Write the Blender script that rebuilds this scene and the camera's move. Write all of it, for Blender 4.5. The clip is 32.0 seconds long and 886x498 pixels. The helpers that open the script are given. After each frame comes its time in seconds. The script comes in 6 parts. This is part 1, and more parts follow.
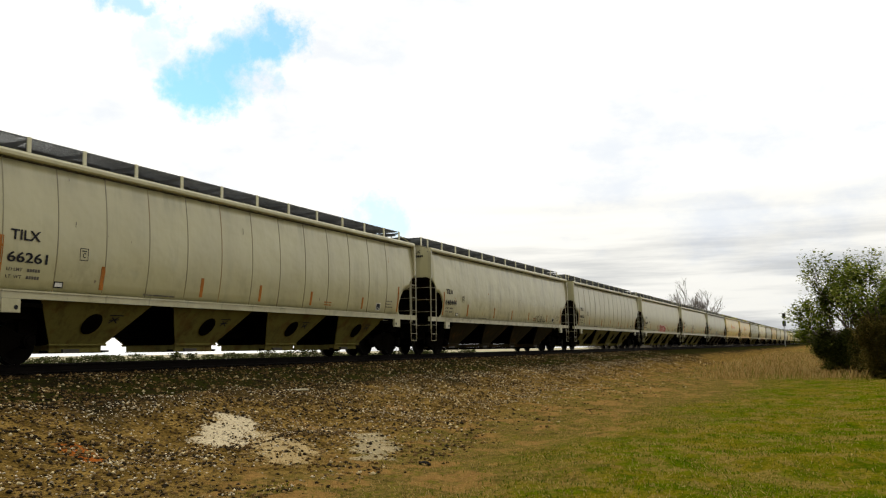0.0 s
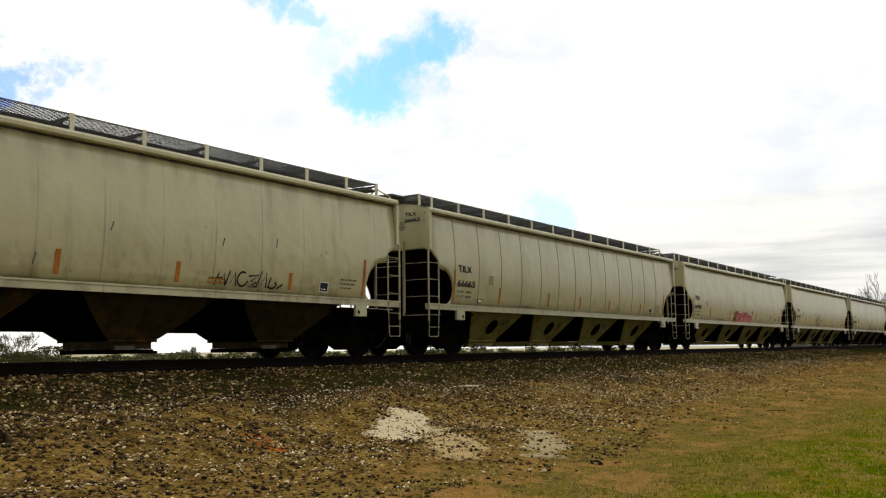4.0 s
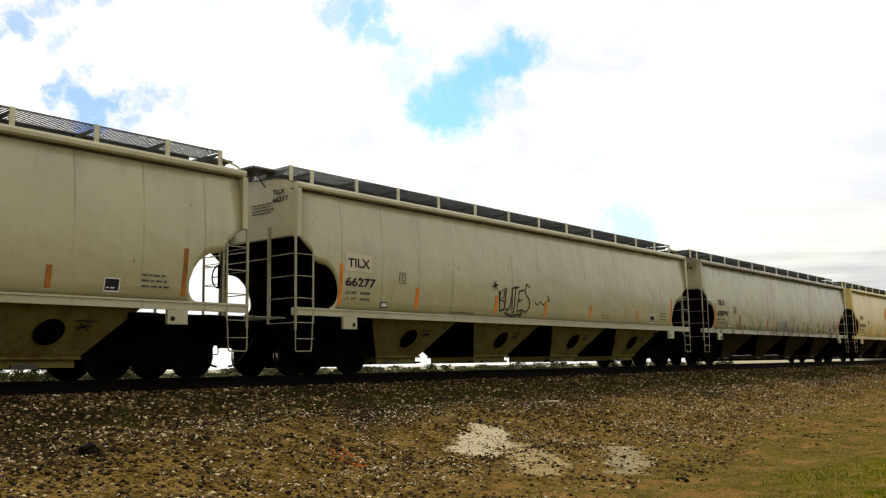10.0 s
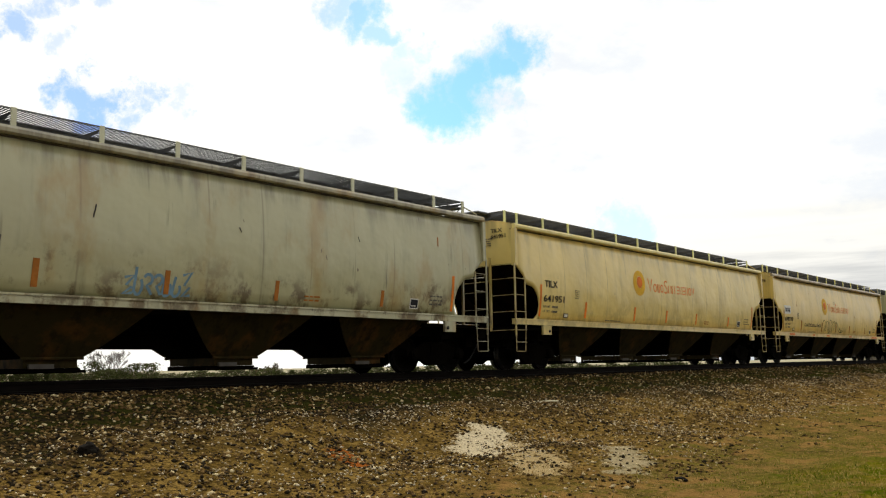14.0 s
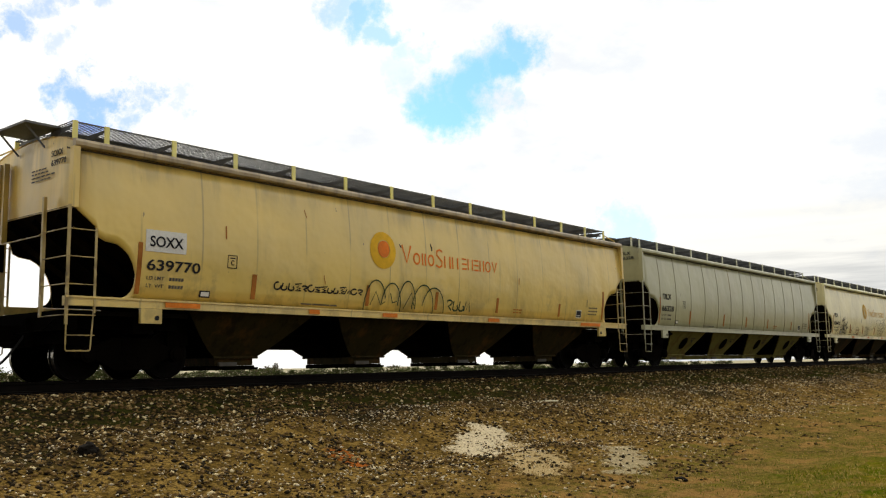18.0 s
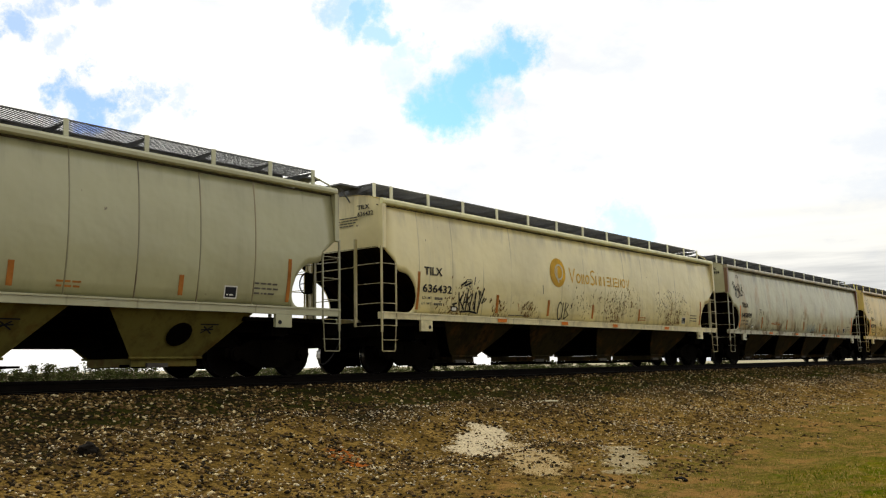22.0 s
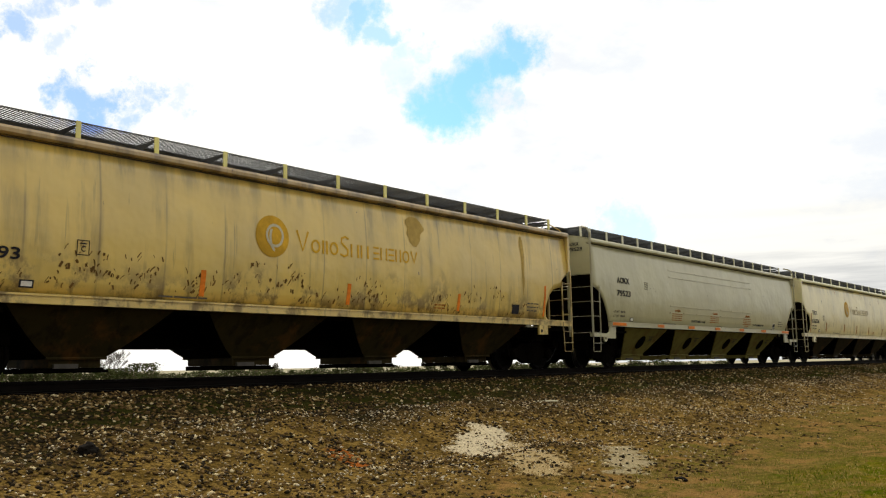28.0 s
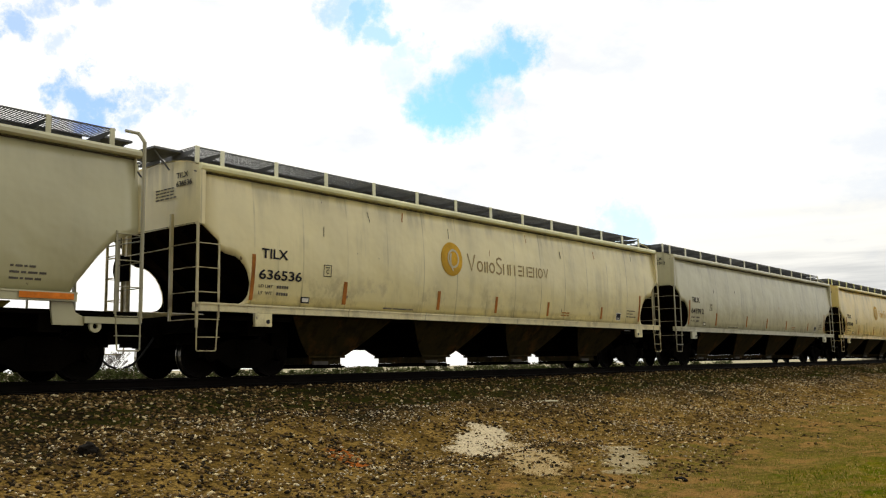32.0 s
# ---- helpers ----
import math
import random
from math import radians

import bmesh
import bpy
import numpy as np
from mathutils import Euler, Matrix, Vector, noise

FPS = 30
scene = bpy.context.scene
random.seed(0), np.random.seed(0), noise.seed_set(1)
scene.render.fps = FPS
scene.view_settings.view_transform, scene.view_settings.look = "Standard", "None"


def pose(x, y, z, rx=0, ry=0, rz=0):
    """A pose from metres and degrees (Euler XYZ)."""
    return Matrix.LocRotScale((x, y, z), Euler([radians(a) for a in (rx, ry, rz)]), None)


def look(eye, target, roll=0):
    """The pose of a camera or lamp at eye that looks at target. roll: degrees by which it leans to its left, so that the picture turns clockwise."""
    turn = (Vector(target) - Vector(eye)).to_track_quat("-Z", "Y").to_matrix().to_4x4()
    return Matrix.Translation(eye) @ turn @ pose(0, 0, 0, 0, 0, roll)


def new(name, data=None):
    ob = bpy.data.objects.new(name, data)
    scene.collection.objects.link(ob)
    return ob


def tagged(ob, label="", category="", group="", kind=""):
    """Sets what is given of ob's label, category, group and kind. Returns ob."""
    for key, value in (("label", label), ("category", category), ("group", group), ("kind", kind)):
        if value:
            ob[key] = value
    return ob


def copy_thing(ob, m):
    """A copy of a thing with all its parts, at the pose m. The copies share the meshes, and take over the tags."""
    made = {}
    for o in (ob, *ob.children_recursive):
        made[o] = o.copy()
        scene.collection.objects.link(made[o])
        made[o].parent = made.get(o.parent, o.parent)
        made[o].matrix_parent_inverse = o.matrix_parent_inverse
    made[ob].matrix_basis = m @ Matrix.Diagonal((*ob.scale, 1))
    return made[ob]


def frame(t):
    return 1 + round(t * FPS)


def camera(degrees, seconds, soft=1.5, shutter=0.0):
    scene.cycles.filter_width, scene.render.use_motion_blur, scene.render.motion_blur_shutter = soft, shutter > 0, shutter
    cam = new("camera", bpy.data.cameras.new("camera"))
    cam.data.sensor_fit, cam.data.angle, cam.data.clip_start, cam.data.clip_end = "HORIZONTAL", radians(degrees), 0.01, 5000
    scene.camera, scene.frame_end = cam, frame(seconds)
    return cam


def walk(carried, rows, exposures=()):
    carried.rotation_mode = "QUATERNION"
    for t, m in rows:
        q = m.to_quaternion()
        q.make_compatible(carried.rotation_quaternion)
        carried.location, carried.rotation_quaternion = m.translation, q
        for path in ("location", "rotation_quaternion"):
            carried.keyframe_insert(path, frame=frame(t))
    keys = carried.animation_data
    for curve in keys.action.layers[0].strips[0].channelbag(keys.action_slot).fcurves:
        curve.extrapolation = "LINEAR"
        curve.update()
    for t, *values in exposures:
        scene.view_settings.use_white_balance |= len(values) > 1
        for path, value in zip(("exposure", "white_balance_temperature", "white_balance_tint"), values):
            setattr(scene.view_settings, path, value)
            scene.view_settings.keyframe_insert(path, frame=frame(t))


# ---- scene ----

# ---------------------------------------------------------------- camera
EYE = (0.0, -15.859, 0.162)
CAM_ROWS = [  # seconds, yaw, pitch, roll
    (0.0, -66.36, 6.45, 0.97), (1.5, -66.36, 6.45, 0.97), (2.0, -66.19, 6.48, 0.96), (2.5, -64.70, 6.48, 0.88),
    (3.0, -60.56, 6.37, 0.85), (3.5, -57.85, 6.41, 0.72), (4.5, -53.6, 6.40, 0.75), (5.5, -50.80, 6.365, 0.804),
    (6.0, -49.435, 6.29, 0.879), (6.5, -50.373, 6.113, 1.01), (7.0, -50.372, 6.118, 1.006), (7.5, -50.42, 6.11, 0.97),
    (8.0, -50.532, 6.115, 0.99), (8.5, -50.475, 6.073, 1.0), (9.0, -50.741, 6.541, 0.88), (9.5, -50.423, 7.762, 0.924),
    (10.0, -50.497, 7.466, 0.987), (10.5, -50.524, 7.462, 1.001), (11.0, -50.55, 7.455, 1.01), (32.0, -50.56, 7.452, 1.018),
]
cam = camera(53.0, 32.0, soft=1.2)
walk(cam, [(t, pose(*EYE, 90 + p, r, y)) for t, y, p, r in CAM_ROWS],
     exposures=[(0.0, 0.0, 6950, 7.0), (32.0, 0.0, 6950, 7.0)])

# ---------------------------------------------------------------- sky, sun
SUN_EL, SUN_AZ = 53.0, 28.0   # degrees; azimuth from +y clockwise


def node(nt, kind, **values):
    n = nt.nodes.new(kind)
    for key, v in values.items():
        if key in n.inputs:
            n.inputs[key].default_value = v
    return n


def way(az, el):
    a, e = radians(az), radians(el)
    return (math.sin(a) * math.cos(e), math.cos(a) * math.cos(e), math.sin(e))


def math_node(nt, op, a, b=None, clamp=False):
    n = nt.nodes.new("ShaderNodeMath")
    n.operation, n.use_clamp = op, clamp
    for k, v in ((0, a), (1, b)):
        if v is None:
            continue
        if isinstance(v, (int, float)):
            n.inputs[k].default_value = v
        else:
            nt.links.new(v, n.inputs[k])
    return n.outputs[0]


def ramp(nt, fac, lo, hi, a=0.0, b=1.0):
    n = nt.nodes.new("ShaderNodeMapRange")
    n.interpolation_type = "SMOOTHSTEP"
    n.inputs["From Min"].default_value, n.inputs["From Max"].default_value = lo, hi
    n.inputs["To Min"].default_value, n.inputs["To Max"].default_value = a, b
    nt.links.new(fac, n.inputs["Value"])
    return n.outputs["Result"]


def mix(nt, fac, a, b, blend="MIX"):
    n = nt.nodes.new("ShaderNodeMix")
    n.data_type, n.blend_type = "RGBA", blend
    for key, v in (("Factor_Float", fac), ("A_Color", a), ("B_Color", b)):
        sock = next(s for s in n.inputs if s.identifier == key)
        if isinstance(v, (int, float)):
            sock.default_value = v
        elif isinstance(v, tuple):
            sock.default_value = (*v, 1.0) if len(v) == 3 else v
        else:
            nt.links.new(v, sock)
    return next(s for s in n.outputs if s.identifier == "Result_Color")


def noise_node(nt, vec, scale, detail=4.0, rough=0.55, stretch=None):
    if stretch:
        m = nt.nodes.new("ShaderNodeMapping")
        m.inputs["Scale"].default_value = stretch
        nt.links.new(vec, m.inputs["Vector"])
        vec = m.outputs["Vector"]
    n = node(nt, "ShaderNodeTexNoise", Scale=scale, Detail=detail, Roughness=rough)
    nt.links.new(vec, n.inputs["Vector"])
    return n


def make_world():
    w = bpy.data.worlds.new("sky")
    scene.world = w
    w.use_nodes = True
    nt = w.node_tree
    nt.nodes.clear()
    out = nt.nodes.new("ShaderNodeOutputWorld")
    bg = nt.nodes.new("ShaderNodeBackground")
    nt.links.new(bg.outputs[0], out.inputs[0])
    tc = nt.nodes.new("ShaderNodeTexCoord")
    d = tc.outputs["Generated"]
    sky = nt.nodes.new("ShaderNodeTexSky")
    sky.sky_type, sky.sun_disc = "NISHITA", False
    sky.sun_elevation, sky.sun_rotation = radians(SUN_EL), radians(SUN_AZ)
    aim = nt.nodes.new("ShaderNodeSeparateXYZ")
    nt.links.new(d, aim.inputs[0])
    filt = mix(nt, ramp(nt, aim.outputs["X"], 0.56, 0.70), (0.085, 0.112, 0.185), (0.098, 0.158, 0.200))
    skyc = mix(nt, 1.0, sky.outputs["Color"], filt, "MULTIPLY")
    # ragged edges: push the direction about with noise
    n1 = noise_node(nt, d, 11.0, 8.0, 0.66)
    off = nt.nodes.new("ShaderNodeVectorMath")
    off.operation = "SUBTRACT"
    nt.links.new(n1.outputs["Color"], off.inputs[0])
    off.inputs[1].default_value = (0.5, 0.5, 0.5)
    sc = nt.nodes.new("ShaderNodeVectorMath")
    sc.operation = "SCALE"
    nt.links.new(off.outputs[0], sc.inputs[0])
    sc.inputs["Scale"].default_value = 0.15
    add = nt.nodes.new("ShaderNodeVectorMath")
    nt.links.new(d, add.inputs[0])
    nt.links.new(sc.outputs[0], add.inputs[1])
    gap = None
    for az, el, rad, amount in SKY_GAPS:
        dist = nt.nodes.new("ShaderNodeVectorMath")
        dist.operation = "DISTANCE"
        nt.links.new(add.outputs[0], dist.inputs[0])
        dist.inputs[1].default_value = way(az, el)
        r = radians(rad)
        g = ramp(nt, dist.outputs["Value"], r * 0.45, r * 1.4, amount, 0.0)
        gap = g if gap is None else math_node(nt, "MAXIMUM", gap, g)
    # cloud deck: bright, with soft grey streaks towards the horizon
    n2 = noise_node(nt, d, 2.6, 6.0, 0.58, (1.0, 1.0, 13.0))
    sep = nt.nodes.new("ShaderNodeSeparateXYZ")
    nt.links.new(d, sep.inputs[0])
    low = ramp(nt, sep.outputs["Z"], 0.03, 0.2, 1.0, 0.0)
    east = ramp(nt, sep.outputs["X"], 0.80, 0.95)
    streak = math_node(nt, "MULTIPLY", ramp(nt, n2.outputs["Fac"], 0.40, 0.64, 0.28, 0.95), math_node(nt, "MULTIPLY", low, east))
    # the cloud glows most towards the veiled sun and dulls away from it
    dot = nt.nodes.new("ShaderNodeVectorMath")
    dot.operation = "DOT_PRODUCT"
    nt.links.new(d, dot.inputs[0])
    dot.inputs[1].default_value = way(SUN_AZ, SUN_EL)
    glow = ramp(nt, dot.outputs["Value"], -0.75, 0.45, 0.34, 1.13)
    grey = nt.nodes.new("ShaderNodeCombineColor")
    for k in range(3):
        nt.links.new(glow, grey.inputs[k])
    deck = mix(nt, streak, grey.outputs[0], (0.44, 0.47, 0.53))
    soft = ramp(nt, noise_node(nt, d, 4.5, 6.0, 0.6, (1.0, 1.0, 2.2)).outputs["Fac"], 0.47, 0.70, 0.0, 0.75)
    deck = mix(nt, soft, deck, mix(nt, 1.0, deck, (0.70, 0.77, 0.92), "MULTIPLY"))
    col = mix(nt, gap, deck, skyc)
    nt.links.new(col, bg.inputs["Color"])
    bg.inputs["Strength"].default_value = 1.0


# openings of blue in the cloud: azimuth, elevation, radius (degrees), amount
SKY_GAPS = [
    (51.0, 16.5, 2.0, 1.0), (52.8, 17.3, 2.1, 1.0), (54.6, 18.6, 1.9, 1.0), (56.0, 20.0, 1.5, 0.95), (56.2, 16.6, 0.9, 0.4),
    (45.6, 21.8, 1.6, 0.9), (47.4, 21.0, 1.4, 0.75), (49.4, 19.6, 1.3, 0.45), (43.9, 23.2, 1.5, 0.7), (48.0, 18.4, 1.2, 0.3),
    (27.0, 16.6, 1.2, 0.95), (29.0, 16.2, 1.2, 0.95), (31.2, 16.0, 1.1, 0.7), (33.2, 16.4, 0.9, 0.4), (26.6, 18.4, 1.0, 0.5),
    (62.9, 8.6, 1.7, 0.5), (61.0, 8.3, 1.0, 0.35),
    (22.6, 18.2, 1.4, 0.95), (24.2, 19.9, 1.2, 0.85), (26.0, 21.4, 1.2, 0.7), (28.6, 22.8, 1.3, 0.6), (21.5, 21.5, 1.6, 0.5),
    (-40.0, 40.0, 12.0, 0.8), (160.0, 55.0, 14.0, 0.8), (-120.0, 30.0, 9.0, 0.7), (100.0, 60.0, 8.0, 0.7),
]
make_world()
sun = new("sun", bpy.data.lights.new("sun", "SUN"))
sun.data.energy, sun.data.angle, sun.data.color = 2.1, radians(9), (1.0, 0.95, 0.87)
sun.matrix_world = look(tuple(c * 50 for c in way(SUN_AZ, SUN_EL)), (0, 0, 0))

# ---------------------------------------------------------------- materials


def material(name, rough=0.7, metal=0.0, gloss=0.08):
    m = bpy.data.materials.new(name)
    m.use_nodes = True
    nt = m.node_tree
    bsdf = nt.nodes["Principled BSDF"]
    bsdf.inputs["Roughness"].default_value, bsdf.inputs["Metallic"].default_value = rough, metal
    bsdf.inputs["Specular IOR Level"].default_value = gloss
    return m, nt, bsdf


def bump(nt, bsdf, height, strength, distance):
    b = nt.nodes.new("ShaderNodeBump")
    b.inputs["Strength"].default_value, b.inputs["Distance"].default_value = strength, distance
    nt.links.new(height, b.inputs["Height"])
    nt.links.new(b.outputs[0], bsdf.inputs["Normal"])


def coords(nt, kind="Object"):
    return nt.nodes.new("ShaderNodeTexCoord").outputs[kind]


def plain(name, colour, rough=0.7, metal=0.0, grain=25.0, vary=0.25, relief=0.15, gloss=0.08):
    """A surface of one colour with grain at two scales and a fine relief."""
    m, nt, bsdf = material(name, rough, metal, gloss)
    c = coords(nt)
    big = noise_node(nt, c, 1.3, 5.0, 0.6)
    fine = noise_node(nt, c, grain, 4.0, 0.6)
    dark = tuple(v * (1 - vary) for v in colour)
    lite = tuple(min(1, v * (1 + vary)) for v in colour)
    col = mix(nt, ramp(nt, big.outputs["Fac"], 0.3, 0.7), dark, lite)
    col = mix(nt, ramp(nt, fine.outputs["Fac"], 0.35, 0.75, 0.0, 0.5), col, tuple(v * 0.7 for v in colour))
    nt.links.new(col, bsdf.inputs["Base Color"])
    bump(nt, bsdf, fine.outputs["Fac"], relief, 0.01)
    return m


def car_paint():
    """Weathered car paint: the object's own colour, run-down streaks, dust along the sill, rust specks; the colour's alpha is the dirt."""
    m, nt, bsdf = material("car_paint", 0.4, 0.0, 0.95)
    info = nt.nodes.new("ShaderNodeObjectInfo")
    c = coords(nt)
    rnd = nt.nodes.new("ShaderNodeVectorMath")
    cx = nt.nodes.new("ShaderNodeCombineXYZ")
    nt.links.new(math_node(nt, "MULTIPLY", info.outputs["Random"], 90.0), cx.inputs[0])
    nt.links.new(c, rnd.inputs[0])
    nt.links.new(cx.outputs[0], rnd.inputs[1])
    v = rnd.outputs[0]
    base = info.outputs["Color"]
    dirt = info.outputs["Alpha"]
    broad = noise_node(nt, v, 0.55, 4.0, 0.5)
    col = mix(nt, ramp(nt, broad.outputs["Fac"], 0.3, 0.72, 0.0, 0.27), base, (0.33, 0.29, 0.19), "MIX")
    # vertical run streaks
    st = noise_node(nt, v, 1.9, 6.0, 0.62, (1.0, 1.0, 0.13))
    st2 = noise_node(nt, v, 0.8, 3.0, 0.5)
    f = math_node(nt, "MULTIPLY", ramp(nt, st.outputs["Fac"], 0.5, 0.72), ramp(nt, st2.outputs["Fac"], 0.35, 0.62))
    f = math_node(nt, "MULTIPLY", f, math_node(nt, "MULTIPLY", dirt, 0.5), True)
    col = mix(nt, f, col, (0.085, 0.07, 0.052))
    # thin drips
    drip = noise_node(nt, v, 6.5, 4.0, 0.6, (1.0, 1.0, 0.045))
    df = math_node(nt, "MULTIPLY", ramp(nt, drip.outputs["Fac"], 0.61, 0.73, 0.0, 0.75), ramp(nt, st2.outputs["Fac"], 0.42, 0.62))
    col = mix(nt, math_node(nt, "MULTIPLY", df, math_node(nt, "POWER", dirt, 2.5), True), col, (0.075, 0.060, 0.034))
    # splashed dirt in the lower third
    sep = nt.nodes.new("ShaderNodeSeparateXYZ")
    nt.links.new(c, sep.inputs[0])
    lowz = ramp(nt, math_node(nt, "ADD", sep.outputs["Z"], math_node(nt, "MULTIPLY", math_node(nt, "SUBTRACT", st2.outputs["Fac"], 0.5), 2.2)), 1.55, 2.35, 1.0, 0.0)
    sp = noise_node(nt, v, 2.4, 8.0, 0.68, (1.0, 1.0, 0.8))
    g = math_node(nt, "MULTIPLY", ramp(nt, sp.outputs["Fac"], 0.46, 0.62, 0.0, 0.95), lowz)
    g = math_node(nt, "MULTIPLY", g, math_node(nt, "POWER", dirt, 2.2), True)
    col = mix(nt, g, col, (0.115, 0.068, 0.028))
    seam = math_node(nt, "PINGPONG", math_node(nt, "ADD", sep.outputs["X"], 8.4 + 1.32 * 5), 0.66)
    seam_dirt = math_node(nt, "MULTIPLY", ramp(nt, seam, 0.006, 0.030, 0.45, 0.0), ramp(nt, st2.outputs["Fac"], 0.35, 0.6))
    col = mix(nt, math_node(nt, "MULTIPLY", seam_dirt, ramp(nt, dirt, 0.22, 0.34)), col, (0.13, 0.10, 0.06))
    rs = noise_node(nt, v, 1.0, 5.0, 0.6, (1.0, 1.0, 0.5))
    rf = math_node(nt, "MULTIPLY", ramp(nt, rs.outputs["Fac"], 0.52, 0.72), ramp(nt, dirt, 0.86, 1.0, 0.0, 0.8))
    col = mix(nt, rf, col, (0.42, 0.25, 0.065))
    # grime washed down from the eaves
    up = ramp(nt, sep.outputs["Z"], 3.35, 4.0)
    ef = math_node(nt, "MULTIPLY", ramp(nt, st.outputs["Fac"], 0.42, 0.62), math_node(nt, "MULTIPLY", up, math_node(nt, "MULTIPLY", dirt, 0.6)))
    col = mix(nt, ef, col, (0.09, 0.07, 0.045))
    # small scuffs and rust specks
    sc = noise_node(nt, v, 7.0, 3.0, 0.5, (1.0, 1.0, 0.45))
    col = mix(nt, ramp(nt, sc.outputs["Fac"], 0.735, 0.77, 0.0, 0.8), col, (0.10, 0.055, 0.03))
    col = mix(nt, 1.0, col, (0.83, 0.83, 0.755), "MULTIPLY")
    nt.links.new(col, bsdf.inputs["Base Color"])
    rr = mix(nt, g, (0.34, 0.34, 0.34), (0.85, 0.85, 0.85))
    nt.links.new(rr, bsdf.inputs["Roughness"])
    dent = noise_node(nt, v, 1.1, 3.0, 0.45)
    bump(nt, bsdf, dent.outputs["Fac"], 0.5, 0.10)
    return m


def hopper_paint():
    """Painted steel low down: the object's own colour, given with shade in it, under rust, soot and pale mineral runs.
    """
    m, nt, bsdf = material("hopper_paint", 0.7, 0.0, 0.05)
    info = nt.nodes.new("ShaderNodeObjectInfo")
    c = coords(nt)
    cx = nt.nodes.new("ShaderNodeCombineXYZ")
    nt.links.new(math_node(nt, "MULTIPLY", info.outputs["Random"], 70.0), cx.inputs[0])
    add = nt.nodes.new("ShaderNodeVectorMath")
    nt.links.new(c, add.inputs[0])
    nt.links.new(cx.outputs[0], add.inputs[1])
    v = add.outputs[0]
    rust = noise_node(nt, v, 1.5, 6.0, 0.65).outputs["Fac"]
    soot = noise_node(nt, v, 3.2, 6.0, 0.7, (1.0, 1.0, 0.5)).outputs["Fac"]
    col = mix(nt, ramp(nt, rust, 0.50, 0.68, 0.0, 0.55), info.outputs["Color"], (0.115, 0.050, 0.012))
    col = mix(nt, math_node(nt, "MULTIPLY", ramp(nt, soot, 0.46, 0.66), math_node(nt, "ADD", math_node(nt, "MULTIPLY", info.outputs["Alpha"], 0.6), 0.25)), col, (0.014, 0.010, 0.005))
    nt.links.new(col, bsdf.inputs["Base Color"])
    bump(nt, bsdf, rust, 0.3, 0.04)
    return m


PAINT = car_paint()
HOPPER = hopper_paint()
# grimy steel, its near-black also holding the shade under the cars
GRIME_SHADE = plain("underframe_grime_shade", (0.0032, 0.0025, 0.0017), 0.95, 0.0, 18.0, 0.4, 0.15, 0.01)
GRATE = plain("grating_steel", (0.15, 0.155, 0.16), 0.6, 0.3, 30.0, 0.3)
# slope sheets: dark brown standing in for shade under the car ends
SLOPE = plain("shaded_slope_sheet", (0.020, 0.012, 0.006), 0.9, 0.0, 6.0, 0.5, 0.15, 0.02)
# wheel colour taken down to near-black for the shade below the cars
WHEEL = plain("shaded_wheel_steel", (0.0042, 0.0033, 0.0025), 0.8, 0.0, 20.0, 0.35, 0.15, 0.03)
TREAD = plain("worn_steel", (0.35, 0.34, 0.33), 0.28, 1.0, 40.0, 0.2, 0.05)
RUBBER = plain("hose_rubber", (0.02, 0.02, 0.02), 0.7)
INK = plain("stencil_black", (0.022, 0.022, 0.026), 0.6, 0.0, 30.0, 0.3)
FADED = plain("faded_stencil", (0.11, 0.10, 0.085), 0.7, 0.0, 40.0, 0.35)
ORANGE = plain("reflector_orange", (0.78, 0.22, 0.03), 0.45, 0.0, 12.0, 0.3)
RUSTY = plain("rusty_reflector", (0.36, 0.135, 0.03), 0.7, 0.0, 14.0, 0.4)
LABEL = plain("white_label", (0.72, 0.71, 0.66), 0.5, 0.0, 30.0, 0.1)
CREAM = plain("cream_label", (0.62, 0.56, 0.38), 0.6, 0.0, 30.0, 0.15)
LOGO_ORANGE = plain("logo_orange", (0.80, 0.21, 0.03), 0.5, 0.0, 9.0, 0.25)
LOGO_YELLOW = plain("logo_yellow", (0.80, 0.46, 0.03), 0.5, 0.0, 9.0, 0.15)
LOGO_GOLD = plain("logo_gold", (0.66, 0.38, 0.035), 0.5, 0.0, 9.0, 0.3)
LOGO_FADED = plain("logo_faded", (0.30, 0.22, 0.10), 0.6, 0.0, 9.0, 0.4)
STAIN = plain("tan_stain", (0.50, 0.345, 0.10), 0.7, 0.0, 9.0, 0.18)
MUD = plain("mud_splash", (0.15, 0.085, 0.028), 0.9, 0.0, 12.0, 0.4)
SPRAY_RED = plain("spray_red", (0.44, 0.035, 0.03), 0.5, 0.0, 9.0, 0.3)
SPRAY_PALE = plain("spray_pale", (0.62, 0.50, 0.44), 0.5, 0.0, 9.0, 0.2)
SPRAY_BLACK = plain("spray_black", (0.02, 0.02, 0.02), 0.6, 0.0, 9.0, 0.3)
SPRAY_GREEN = plain("spray_green", (0.03, 0.055, 0.03), 0.6, 0.0, 9.0, 0.3)
SPRAY_BLUE = plain("spray_blue", (0.16, 0.27, 0.36), 0.6, 0.0, 9.0, 0.3)
# rails and ties carry the train's shadow in their base colour
RAIL = plain("shaded_rail_steel", (0.0055, 0.004, 0.003), 0.9, 0.0, 25.0, 0.35)
TIE = plain("shaded_creosoted_timber", (0.008, 0.006, 0.004), 0.9, 0.0, 12.0, 0.4, 0.4)
BARK = plain("bark", (0.11, 0.085, 0.065), 0.9, 0.0, 12.0, 0.35, 0.4)
GREYBARK = plain("grey_bark", (0.20, 0.18, 0.165), 0.9, 0.0, 8.0, 0.3, 0.3)
SIGNALPAINT = plain("signal_black", (0.03, 0.03, 0.03), 0.6)
